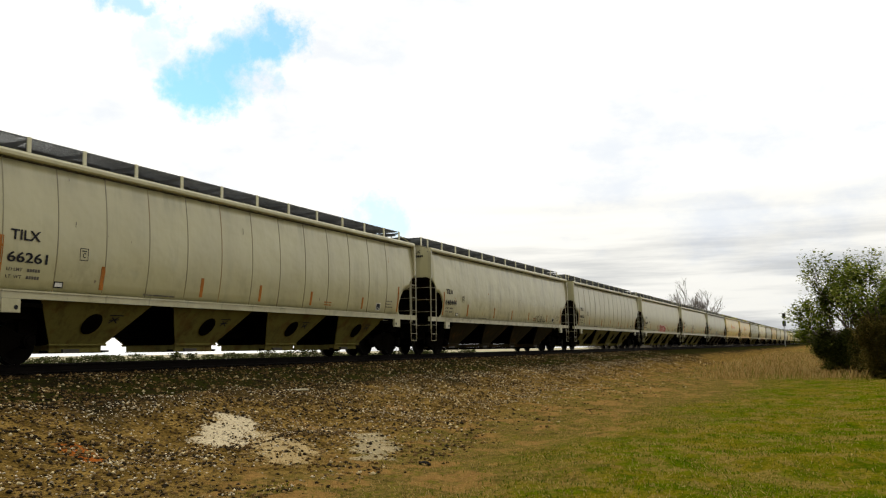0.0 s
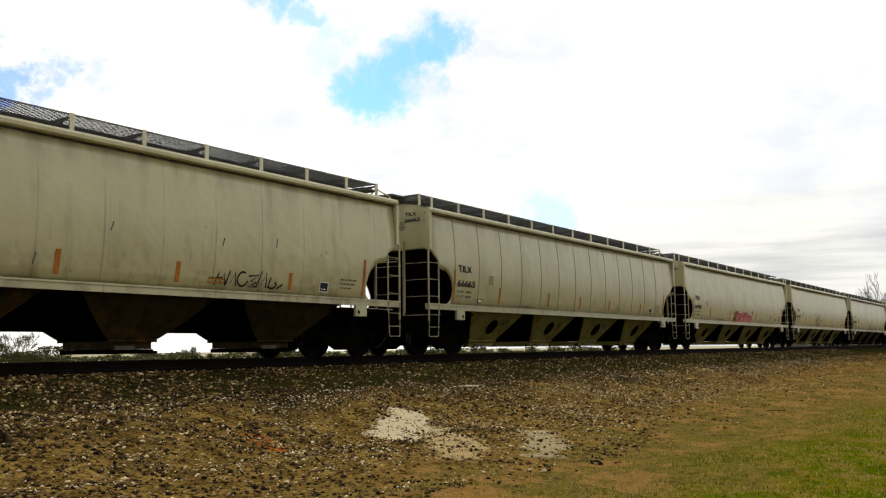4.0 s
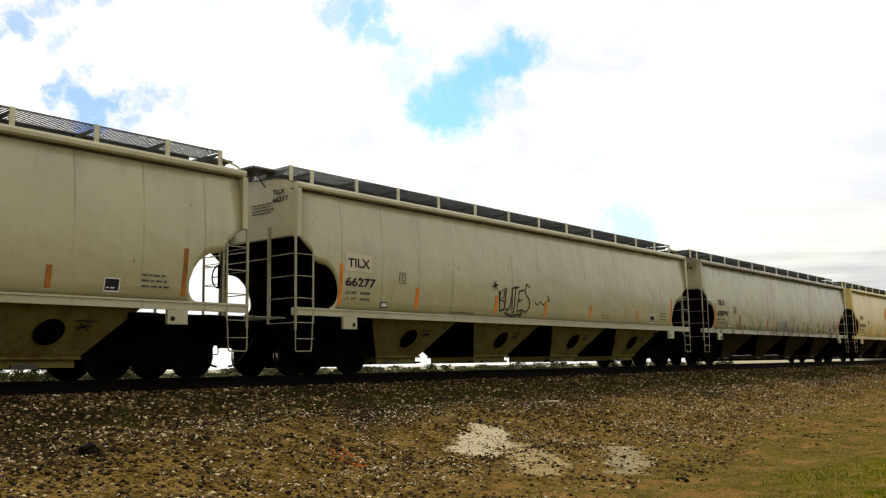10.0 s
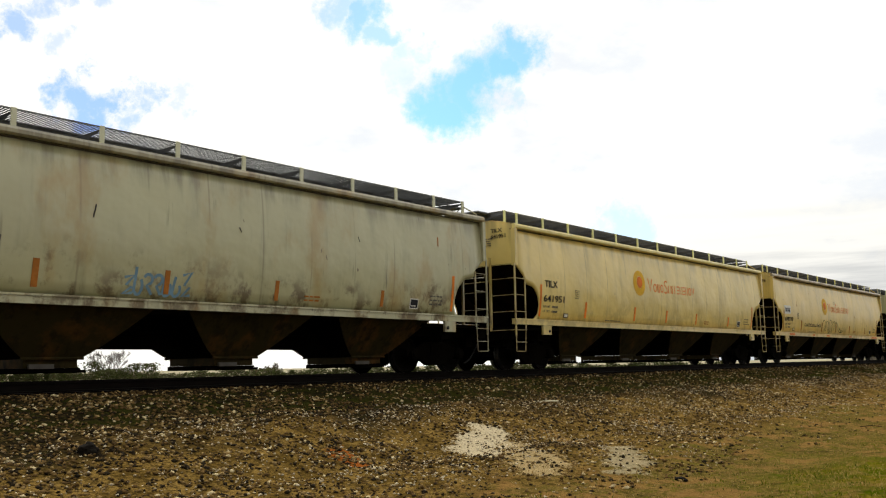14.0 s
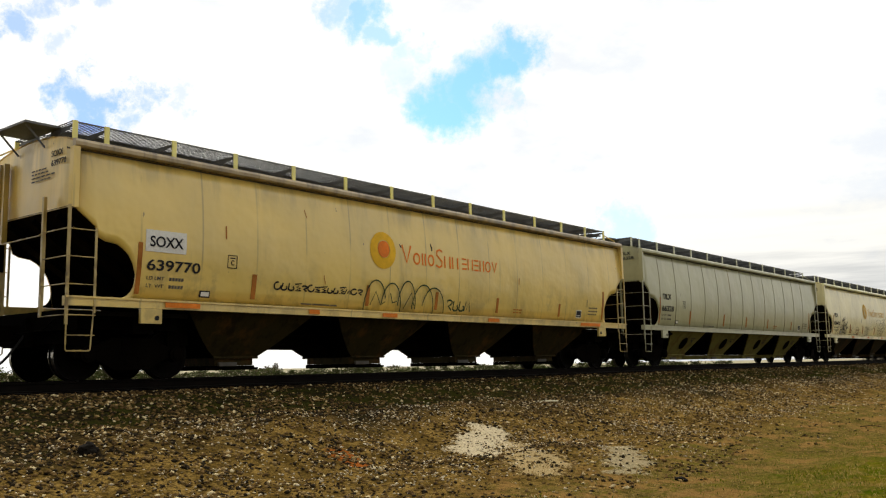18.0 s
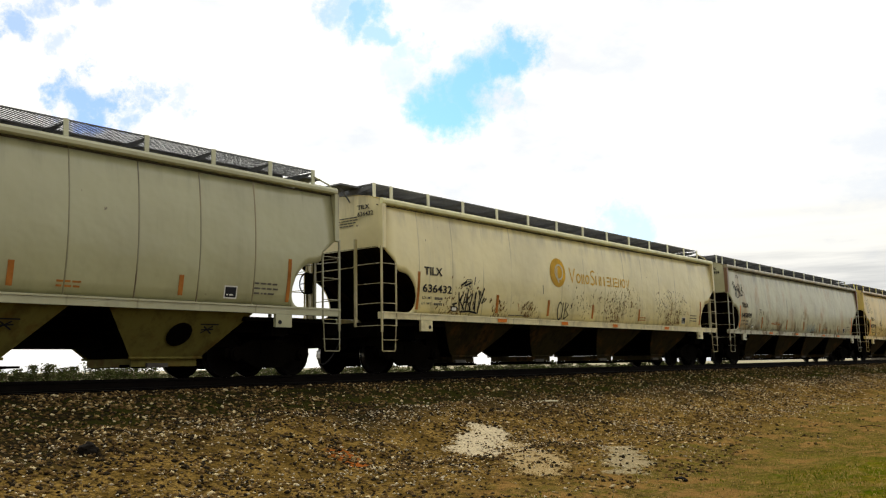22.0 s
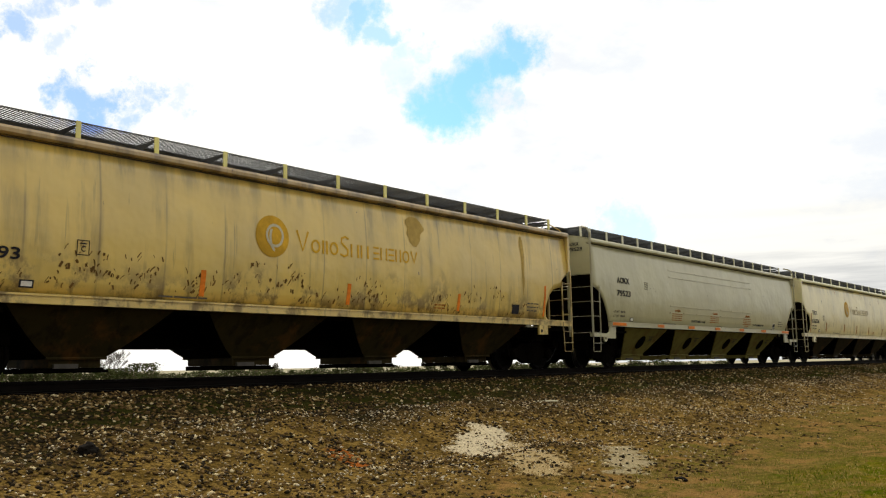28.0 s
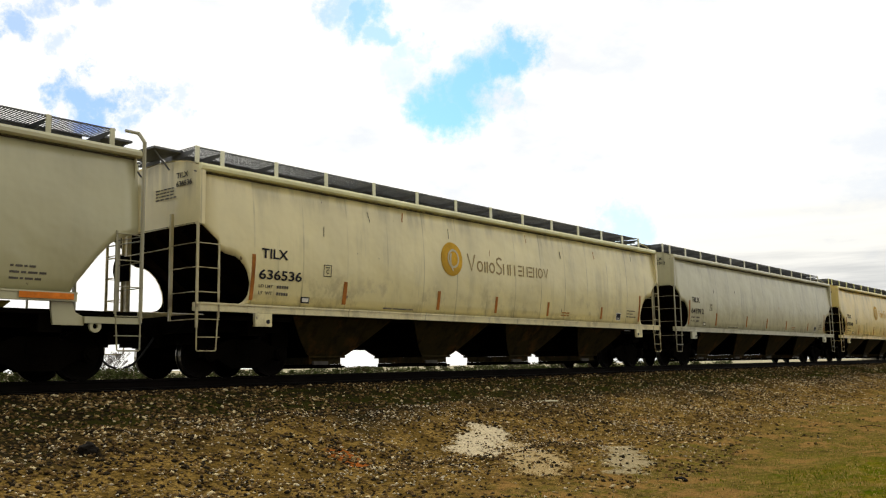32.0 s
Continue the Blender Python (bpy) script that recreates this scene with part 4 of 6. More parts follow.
def ladder_meshes():
    """A side ladder at the -x end and the end ladder round the corner: stiles, a lower stirrup, rungs."""
    bm = bmesh.new()
    box(bm, -0.026, 0.026, -0.03, 0.0, 0.95, 2.98)
    soften(bm, 0.006)
    stile = mesh_of("ladder_stile", bm, PAINT)
    bm = bmesh.new()
    pipe(bm, [(0.0, -0.02, 1.0), (0.0, -0.02, 4.30), (0.05, 0.10, 4.48), (0.16, 0.36, 4.56)], 0.035)
    SHARED["tall_stile"] = mesh_of("ladder_stile", bm, PAINT)
    bm = bmesh.new()
    box(bm, 0.478, 0.512, -0.03, 0.0, 1.15, 2.62)
    soften(bm, 0.006)
    SHARED["inner_stile"] = mesh_of("ladder_stile", bm, PAINT)
    bm = bmesh.new()
    pipe(bm, [(0.0, -0.02, 1.0), (0.0, -0.02, 0.53), (0.02, -0.02, 0.51), (0.42, -0.02, 0.51), (0.44, -0.02, 0.53), (0.49, -0.02, 1.3)], 0.014)
    SHARED["stirrup"] = mesh_of("ladder_stirrup", bm, PAINT)
    bm = bmesh.new()
    rod(bm, (-0.02, -0.035, 0.0), (0.51, -0.035, 0.0), 0.0105)
    rung = mesh_of("ladder_rung", bm, PAINT)
    bm = bmesh.new()
    rod(bm, (-0.035, 0.0, 0.0), (-0.035, 0.82, 0.0), 0.0105)
    SHARED["end_rung"] = mesh_of("ladder_rung", bm, PAINT)
    bm = bmesh.new()
    box(bm, -0.03, 0.03, -0.03, 0.03, 1.1, 3.21)
    post = mesh_of("end_post", bm, PAINT)
    bm = bmesh.new()
    box(bm, -0.03, 0.03, -0.03, 0.03, 1.0, 4.28)
    SHARED["tall_post"] = mesh_of("end_post", bm, PAINT)
    bm = bmesh.new()
    box(bm, -0.06, 0.0, -0.10, 0.10, 1.1, 4.05)
    box(bm, -0.10, -0.062, -0.10, -0.08, 1.1, 4.05)
    box(bm, -0.10, -0.062, 0.08, 0.10, 1.1, 4.05)
    SHARED["brake_post"] = mesh_of("brake_post", bm, PAINT)
    bm = bmesh.new()
    pipe(bm, [(0, 0, 0.05), (-0.05, 0.05, 0), (-0.05, 2.25, -0.02), (0, 2.3, 0.04)], 0.013)
    rail = mesh_of("end_handrail", bm, PAINT)
    return stile, rung, post, rail


def board_meshes():
    """Grated walkway along the roof, its bracket, the short board over the end, and a corner grab iron."""
    bm = bmesh.new()
    for y in (-1.06, -0.26):
        box(bm, -9.5, 9.5, y - 0.008, y + 0.008, 4.572, 4.6)
    for k in range(317):
        x = -9.48 + k * 0.06
        box(bm, x - 0.014, x + 0.014, -1.045, -0.275, 4.585, 4.594)
    board = mesh_of("running_board", bm, GRATE)
    bm = bmesh.new()
    box(bm, -0.045, 0.045, -1.11, -1.078, 4.20, 4.60)
    bracket = mesh_of("running_board_bracket", bm, PAINT)
    bm = bmesh.new()
    vs = [bm.verts.new(p) for p in ((-0.02, -1.07, 4.545), (-0.02, -0.25, 4.545), (-0.02, -0.25, 4.36), (-0.02, -1.07, 4.50))]
    f = bm.faces.new(vs)
    bmesh.ops.solidify(bm, geom=[f], thickness=0.04)
    strut = mesh_of("running_board_strut", bm, GRATE)
    bm = bmesh.new()
    box(bm, -10.12, -9.46, -0.62, 0.62, 4.53, 4.57)
    soften(bm, 0.01)
    end = mesh_of("end_running_board", bm, GRATE)
    bm = bmesh.new()
    box(bm, -9.3, 9.3, -0.24, 0.24, 4.30, 4.60)
    soften(bm, 0.05)
    trough = mesh_of("hatch_cover", bm, GRATE)
    SHARED["trough"] = trough
    bm = bmesh.new()
    rod(bm, (-10.05, 0, 4.53), (-9.69, 0, 4.16), 0.018)
    brace = mesh_of("end_board_brace", bm, GRATE)
    bm = bmesh.new()
    pipe(bm, [(9.785, -1.5, 3.3), (9.80, -1.46, 4.05), (9.75, -1.3, 4.27), (9.45, -1.09, 4.46)], 0.017)
    grab = mesh_of("roof_grab_iron", bm, PAINT)
    return board, bracket, strut, end, brace, grab


def wheelset_mesh():
    bm = bmesh.new()
    for s in (-1, 1):
        prof = [(0.08, 0.09), (0.10, 0.09), (0.13, 0.045), (0.36, 0.03), (0.40, 0.065), (0.457, 0.065), (0.462, -0.03), (0.485, -0.045), (0.485, -0.07), (0.40, -0.07), (0.36, -0.03), (0.13, -0.01), (0.10, -0.07), (0.08, -0.07)]
        prof = [(r, s * (0.755 + h - 0.0)) for r, h in prof]
        lathe(bm, prof, 28)
    lathe(bm, [(0.085, -1.12), (0.085, 1.12), (0.001, 1.12), (0.001, -1.12)], 12)
    for s in (-1, 1):
        for k in range(3):
            a = 2 * math.pi * k / 3
            c = Vector((0.05 * math.cos(a), s * 1.125, 0.05 * math.sin(a)))
            rod(bm, c, c + Vector((0, s * 0.03, 0)), 0.017, 6)
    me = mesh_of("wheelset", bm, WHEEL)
    me.materials.append(TREAD)
    for p in me.polygons:
        if all(0.4 < math.hypot(me.vertices[i].co.x, me.vertices[i].co.z) for i in p.vertices) and abs(p.normal.y) < 0.5:
            p.material_index = 1
    return me


def truck_meshes():
    """A cast three-piece bogie: side frame on the near side, bolster, spring nest."""
    bm = bmesh.new()
    outline = [(-1.12, 0.40), (-0.70, 0.36), (-0.34, 0.17), (0.34, 0.17), (0.70, 0.36), (1.12, 0.40), (1.12, 0.58), (0.75, 0.60), (0.36, 0.76), (-0.36, 0.76), (-0.75, 0.60), (-1.12, 0.58)]
    prism(bm, outline, 0.13)
    bmesh.ops.translate(bm, verts=bm.verts[:], vec=(0, -1.10, 0))
    for x in (-AXLES, AXLES):
        rod(bm, (x, -1.19, 0.46), (x, -1.0, 0.46), 0.15, 12)
        rod(bm, (x, -1.22, 0.46), (x, -1.19, 0.46), 0.10, 12)
    soften(bm, 0.012)
    frame_m = mesh_of("side_frame", bm, GRIME_SHADE)
    bm = bmesh.new()
    box(bm, -0.22, 0.22, -1.12, 1.12, 0.46, 0.72)
    box(bm, -0.3, 0.3, -0.3, 0.3, 0.72, 0.92)
    soften(bm, 0.02)
    bolster = mesh_of("bolster", bm, GRIME_SHADE)
    bm = bmesh.new()
    pipe(bm, [(0.075 * math.cos(a * 0.9), -1.03 + 0.075 * math.sin(a * 0.9), 0.24 + 0.0085 * a) for a in range(26)], 0.016, 5)
    spring = mesh_of("coil_spring", bm, GRIME_SHADE)
    bm = bmesh.new()
    for s in (-1, 1):
        box(bm, s * 0.30 - 0.05, s * 0.30 + 0.05, -0.95, 0.95, 0.30, 0.42)
        for y in (-0.755, 0.755):
            box(bm, s * 0.36 - 0.04, s * 0.36 + 0.04, y - 0.05, y + 0.05, 0.28, 0.55)
    brake = mesh_of("brake_beam", bm, GRIME_SHADE)
    return frame_m, bolster, spring, brake


def coupler_meshes():
    bm = bmesh.new()
    box(bm, -10.2, -9.4, -0.13, 0.13, 0.70, 0.98)
    outline = [(-10.445, -0.10), (-10.325, -0.16), (-10.175, -0.13), (-10.125, 0.13), (-10.285, 0.17), (-10.425, 0.12), (-10.365, 0.03)]
    vs0 = [bm.verts.new((x, y, 0.72)) for x, y in outline]
    vs1 = [bm.verts.new((x, y, 1.0)) for x, y in outline]
    bm.faces.new(vs0), bm.faces.new(vs1[::-1])
    for k in range(len(outline)):
        bm.faces.new((vs0[k], vs0[(k + 1) % 7], vs1[(k + 1) % 7], vs1[k]))
    soften(bm, 0.015)
    coup = mesh_of("coupler", bm, GRIME_SHADE)
    bm = bmesh.new()
    pts = [(-9.85 - 0.575 * t, -0.34 + 0.1 * t, 0.80 - 0.58 * math.sin(t * math.pi / 2)) for t in np.linspace(0, 1, 8)]
    pipe(bm, pts, 0.022)
    hose = mesh_of("air_hose", bm, RUBBER)
    bm = bmesh.new()
    pipe(bm, [(-9.8, -1.3, 1.05), (-10.0, -1.25, 0.85), (-10.0, -0.3, 0.82)], 0.015)
    lever = mesh_of("uncoupling_lever", bm, GRIME_SHADE)
    return coup, hose, lever


def platform_meshes():
    bm = bmesh.new()
    box(bm, -9.785, -7.3, -1.49, 1.49, 1.12, 1.2)
    box(bm, -9.80, -9.50, -1.50, 1.50, 0.86, 1.12)
    box(bm, -9.72, -9.45, -1.12, 1.12, 0.64, 0.858)
    box(bm, -9.86, -9.3, -0.42, 0.42, 0.60, 1.11)
    box(bm, -9.30, -7.3, -1.15, 1.15, 0.90, 1.119)
    box(bm, -BOGIE - 0.2, -BOGIE + 0.2, -1.45, 1.45, 0.82, 1.12)
    plat = mesh_of("end_platform", bm, GRIME_SHADE)
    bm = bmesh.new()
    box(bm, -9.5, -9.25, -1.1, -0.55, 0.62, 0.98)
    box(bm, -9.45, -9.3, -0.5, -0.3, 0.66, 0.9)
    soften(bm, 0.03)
    SHARED["valve_box"] = mesh_of("valve_box", bm, GRIME_SHADE)
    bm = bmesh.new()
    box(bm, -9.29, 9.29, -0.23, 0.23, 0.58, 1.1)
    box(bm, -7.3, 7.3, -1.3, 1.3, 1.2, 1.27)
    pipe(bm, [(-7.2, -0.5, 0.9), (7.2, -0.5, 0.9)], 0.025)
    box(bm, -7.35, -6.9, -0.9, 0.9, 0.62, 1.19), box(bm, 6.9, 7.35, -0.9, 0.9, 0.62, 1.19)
    sill = mesh_of("centre_sill", bm, GRIME_SHADE)
    bm = bmesh.new()
    box(bm, -8.385, -7.955, -1.63, -1.56, 1.0, 1.265)
    soften(bm, 0.01)
    pad = mesh_of("jack_pad", bm, PAINT)
    bm = bmesh.new()
    lathe(bm, [(0.045, 0.0), (0.045, 0.012), (0.001, 0.012), (0.001, 0.0)], 12)
    hole = mesh_of("jack_hole", bm, INK)
    bm = bmesh.new()
    box(bm, -9.745, -9.625, -1.64, -1.5, 2.94, 3.999)
    soften(bm, 0.01)
    corner = mesh_of("corner_post", bm, PAINT)
    bm = bmesh.new()
    n = 20
    ring = [(-9.93, 0.80 + 0.26 * math.cos(2 * math.pi * k / n), 2.25 + 0.26 * math.sin(2 * math.pi * k / n)) for k in range(n + 1)]
    pipe(bm, ring, 0.018)
    for k in range(0, n, 5):
        rod(bm, (-9.90, 0.80, 2.25), ring[k], 0.012)
    rod(bm, (-9.93, 0.80, 2.25), (-9.76, 0.80, 2.25), 0.03)
    box(bm, -9.88, -9.78, 0.70, 0.92, 2.0, 2.5)
    wheel = mesh_of("brake_wheel", bm, GRIME_SHADE)
    return plat, sill, pad, hole, corner, wheel


MIRROR_Y = Matrix.Diagonal((1, -1, 1, 1))
TURN = Matrix.Rotation(math.pi, 4, "Z")
PAINTED = {"side_wall", "roof", "end_sheet", "top_chord", "side_sill", "side_rib", "hopper_sheet", "outlet_neck", "ladder_stile", "ladder_stirrup", "ladder_rung", "end_post", "end_handrail",
           "running_board_bracket", "roof_grab_iron", "jack_pad", "corner_post", "brake_post", "end_beam", "end_plate", "towing_eye", "gusset"}
SHARED = {}


def make_meshes():
    s = SHARED
    s["clean_side"] = side_mesh(CUT_CLEAN, False)
    s["clean_sill"], s["end_beam"], s["end_plate"], s["eye"] = clean_sill_meshes()
    s["side"], s["roof"], s["end"], s["slope"], s["chord"], s["sill"], s["rib"] = side_mesh(CUT, True), roof_mesh(), end_mesh(), slope_mesh(), chord_mesh(), sill_mesh(), rib_mesh()
    s["hopper"], s["sheet"], s["gate"], s["patch_disc"] = hopper_meshes()
    s["stile"], s["rung"], s["post"], s["handrail"] = ladder_meshes()
    s["board"], s["bracket"], s["strut"], s["end_board"], s["brace"], s["grab"] = board_meshes()
    s["wheelset"] = wheelset_mesh()
    s["frame"], s["bolster"], s["spring"], s["brake"] = truck_meshes()
    s["coupler"], s["hose"], s["lever"] = coupler_meshes()
    s["platform"], s["centre"], s["pad"], s["hole"], s["corner"], s["wheel"] = platform_meshes()


make_meshes()


BRACKETS = [-9.45, -8.84, -7.42, -5.95] + [-4.37 + 1.6 * k for k in range(7)] + [6.75, 8.22, 9.45]
BRACKETS_CLEAN = [-9.42, -8.83] + [-7.70 + 1.137 * k for k in range(15)] + [9.42]
RUNGS = (0.77, 1.11, 1.63, 2.10, 2.57)


def make_car(ribs, clean=False):
    """One covered hopper car, centred on its origin at rail height; the brake end is at -x."""
    s = SHARED
    car = thing("covered_hopper_car", "covered hopper car", "railway car", "cars of the train")
    flips = (Matrix.Identity(4), TURN)
    for m in flips:
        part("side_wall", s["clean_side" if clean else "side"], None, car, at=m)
        part("top_chord", s["chord"], None, car, at=m)
        part("side_sill", s["clean_sill" if clean else "sill"], None, car, at=m)
        part("end_sheet", s["end"], None, car, at=m)
        slope = part("slope_sheet", s["slope"], None, car, "brown slope sheet with the recess's shade painted in", at=m)
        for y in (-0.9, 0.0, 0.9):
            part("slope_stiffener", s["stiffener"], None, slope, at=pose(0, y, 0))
        part("running_board", s["board"], None, car, "dark steel grating", at=m)
        eb = part("end_running_board", s["end_board"], None, car, "dark steel grating", at=m)
        for y in (-0.5, 0.5):
            part("end_board_brace", s["brace"], None, eb, at=pose(0, y, 0))
        if not clean:
            part("roof_grab_iron", s["grab"], None, car, at=m)
        part("end_platform", s["platform"], None, car, "grimy end platform blackened with painted shade", at=m)
        part("valve_box", s["valve_box"], None, car, at=m)
        part("coupler", s["coupler"], None, car, at=m)
        part("air_hose", s["hose"], None, car, "black rubber hose", at=m)
        part("uncoupling_lever", s["lever"], None, car, at=m)
        for x in BRACKETS_CLEAN if clean else BRACKETS:
            post = part("running_board_bracket", s["bracket"], None, car, at=m @ pose(x, 0, 0))
            part("running_board_strut", s["strut"], None, post)
        if ribs:
            for k in range(13):
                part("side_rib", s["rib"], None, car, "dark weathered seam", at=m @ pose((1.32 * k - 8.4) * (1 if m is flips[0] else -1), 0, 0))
        for mm in (Matrix.Identity(4), MIRROR_Y):
            if clean:
                part("end_beam", s["end_beam"], None, car, at=m @ mm)
                plate = part("end_plate", s["end_plate"], None, car, at=m @ mm)
                part("towing_eye", s["eye"], None, plate)
            else:
                part("corner_post", s["corner"], None, car, at=m @ mm)
                pad = part("jack_pad", s["pad"], None, car, at=m @ mm)
                part("jack_hole", s["hole"], None, pad, at=pose(-8.06, -1.642, 1.10))
            lad = part("ladder_stile", s["tall_stile" if clean else "stile"], None, car, at=m @ mm @ pose(-9.765, -1.60, 0))
            part("ladder_stile", s["inner_stile"], None, lad)
            part("ladder_stirrup", s["stirrup"], None, lad)
            for z in RUNGS:
                part("ladder_rung", s["rung"], None, lad, at=pose(0, 0, z))
            for z in RUNGS[1:]:
                part("ladder_rung", s["end_rung"], None, lad, at=pose(0, 0, z))
            part("end_post", s["tall_post" if clean else "post"], None, car, at=m @ mm @ pose(-9.79, -0.78, 0))
        part("end_handrail", s["handrail"], None, car, at=m @ pose(-9.80, -0.78, 2.52))
    part("brake_post", s["brake_post"], None, car, at=pose(-9.72, 0.86, 0))
    part("roof", s["roof"], None, car)
    part("hatch_cover", s["trough"], None, car, "long dark trough hatch cover")
    part("centre_sill", s["centre"], None, car)
    part("brake_wheel", s["wheel"], None, car)
    for x in HOPPERS:
        hop = part("hopper", s["hopper"], None, car, "grimy hopper underside blackened with painted shade", at=pose(x, 0, 0))
        for m in flips:
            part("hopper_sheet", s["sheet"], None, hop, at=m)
            part("vibrator_bracket", s["patch_disc"], None, hop, at=m)
        part("hopper_stencil", s["soot_mark"], None, hop)
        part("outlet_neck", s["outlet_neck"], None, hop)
        part("outlet_gate", s["gate"], None, hop)
        part("gate_plate", s["gate_plate"], None, hop, "pale worn gate plate")
    for x in (-BOGIE, BOGIE):
        truck = part("truck", s["bolster"], None, car, "grimy cast-steel bogie with shade painted in", at=pose(x, 0, 0))
        for m in flips:
            part("side_frame", s["frame"], None, truck, at=m)
            for x2 in (-0.13, 0.13):
                part("coil_spring", s["spring"], None, truck, at=m @ pose(x2, 0, 0))
        part("brake_beam", s["brake"], None, truck)
        for a in (-AXLES, AXLES):
            part("wheelset", s["wheelset"], None, truck, at=pose(a, 0, 0.457))
    return car


def words(string, w, h, mat):
    """Lettering as a thin mesh, w wide and h high, its lower left corner at the origin, facing -y."""
    me = LETTERS[string].copy()
    co = np.empty(len(me.vertices) * 3)
    me.vertices.foreach_get("co", co)
    me.vertices.foreach_set("co", (co.reshape(-1, 3) * (w, 1.0, h)).reshape(-1))
    me.update()
    me.materials.append(mat)
    return me


def wrap(me_or_bm, x, z, car, name, mat, label="", gap=0.006, tilt=True):
    """Lays a flat mesh on the curved car side, its origin at (x, z)."""
    me = me_or_bm if isinstance(me_or_bm, bpy.types.Mesh) else mesh_of(name, me_or_bm, mat)
    for v in me.vertices:
        zz = z + v.co.z
        v.co.y = v.co.y - side_y(zz) - gap
    ob = part(name, me, None, car, label, at=pose(x * HALF / 9.87, 0, z))
    return ob


def bars(widths, h, gap):
    bm = bmesh.new()
    x = 0.0
    for w in widths:
        if w > 0:
            box(bm, x, x + w, -0.002, 0.0, 0.0, h)
        x += abs(w) + gap
    return bm


def strip(w, h, steps=4, lean=0.0):
    bm = bmesh.new()
    for k in range(steps):
        z0, z1 = h * k / steps, h * (k + 1) / steps
        box(bm, 0, w, -0.004, 0.0, z0, z1)
    return bm


def loop_pts(cx, cz, rx, rz, a0=0.0, a1=360.0, n=14):
    return [(cx + rx * math.cos(radians(a0 + (a1 - a0) * k / n)), cz + rz * math.sin(radians(a0 + (a1 - a0) * k / n))) for k in range(n + 1)]


def scribble(w, h, r, seed, loops=5):
    """A quick spray-can line: leaning loops, spikes and hooks, no letters."""
    rng = random.Random(seed)
    bm = bmesh.new()
    step = w / loops
    for k in range(loops):
        x, hh, lean = k * step, h * rng.uniform(0.65, 1.0), rng.uniform(0.0, 0.25)
        kind = rng.randrange(5)
        if kind == 0:
            pts = loop_pts(0.5, 0.5, 0.45, 0.48, rng.uniform(0, 120), rng.uniform(330, 430))
        elif kind == 1:
            pts = [(0.05, 0.0), (0.22, 1.0), (0.45, 0.15), (0.68, 0.95), (0.95, 0.0)]
        elif kind == 2:
            pts = [(0.2, 1.0), (0.15, 0.05)] + loop_pts(0.5, 0.3, 0.38, 0.3, 200, 420, 8)
        elif kind == 3:
            pts = loop_pts(0.45, 0.75, 0.4, 0.24, 160, -60, 8) + [(0.35, 0.45), (0.9, 0.02)]
        else:
            pts = [(0.05, 0.85), (0.95, 1.0), (0.3, 0.45), (0.9, 0.4), (0.15, 0.0), (1.0, 0.08)]
        stroke(bm, [(x + (px + lean * (pz - 0.5)) * step * 1.08, pz * hh) for px, pz in pts], r)
    if seed % 2:
        stroke(bm, [(-0.1 * w, h * 0.35), (0.1 * w, h * 0.42)], r)
        stroke(bm, [(w, 0.0), (w * 1.1, h * 0.3)], r)
    return bm


def ring_bm(r, n=28, r0=0.72):
    bm = bmesh.new()
    a = [bm.verts.new((r * math.cos(2 * math.pi * k / n), 0, r * math.sin(2 * math.pi * k / n))) for k in range(n)]
    b = [bm.verts.new((r0 * r * math.cos(2 * math.pi * k / n + 0.2) + 0.05 * r, 0, r0 * r * math.sin(2 * math.pi * k / n + 0.2) + 0.08 * r)) for k in range(n)]
    for k in range(n):
        bm.faces.new((a[k], a[(k + 1) % n], b[(k + 1) % n], b[k]))
    return bm


def disc_bm(r, n=20):
    bm = bmesh.new()
    bm.faces.new([bm.verts.new((r * math.cos(2 * math.pi * k / n), 0, r * math.sin(2 * math.pi * k / n))) for k in range(n)])
    return bm


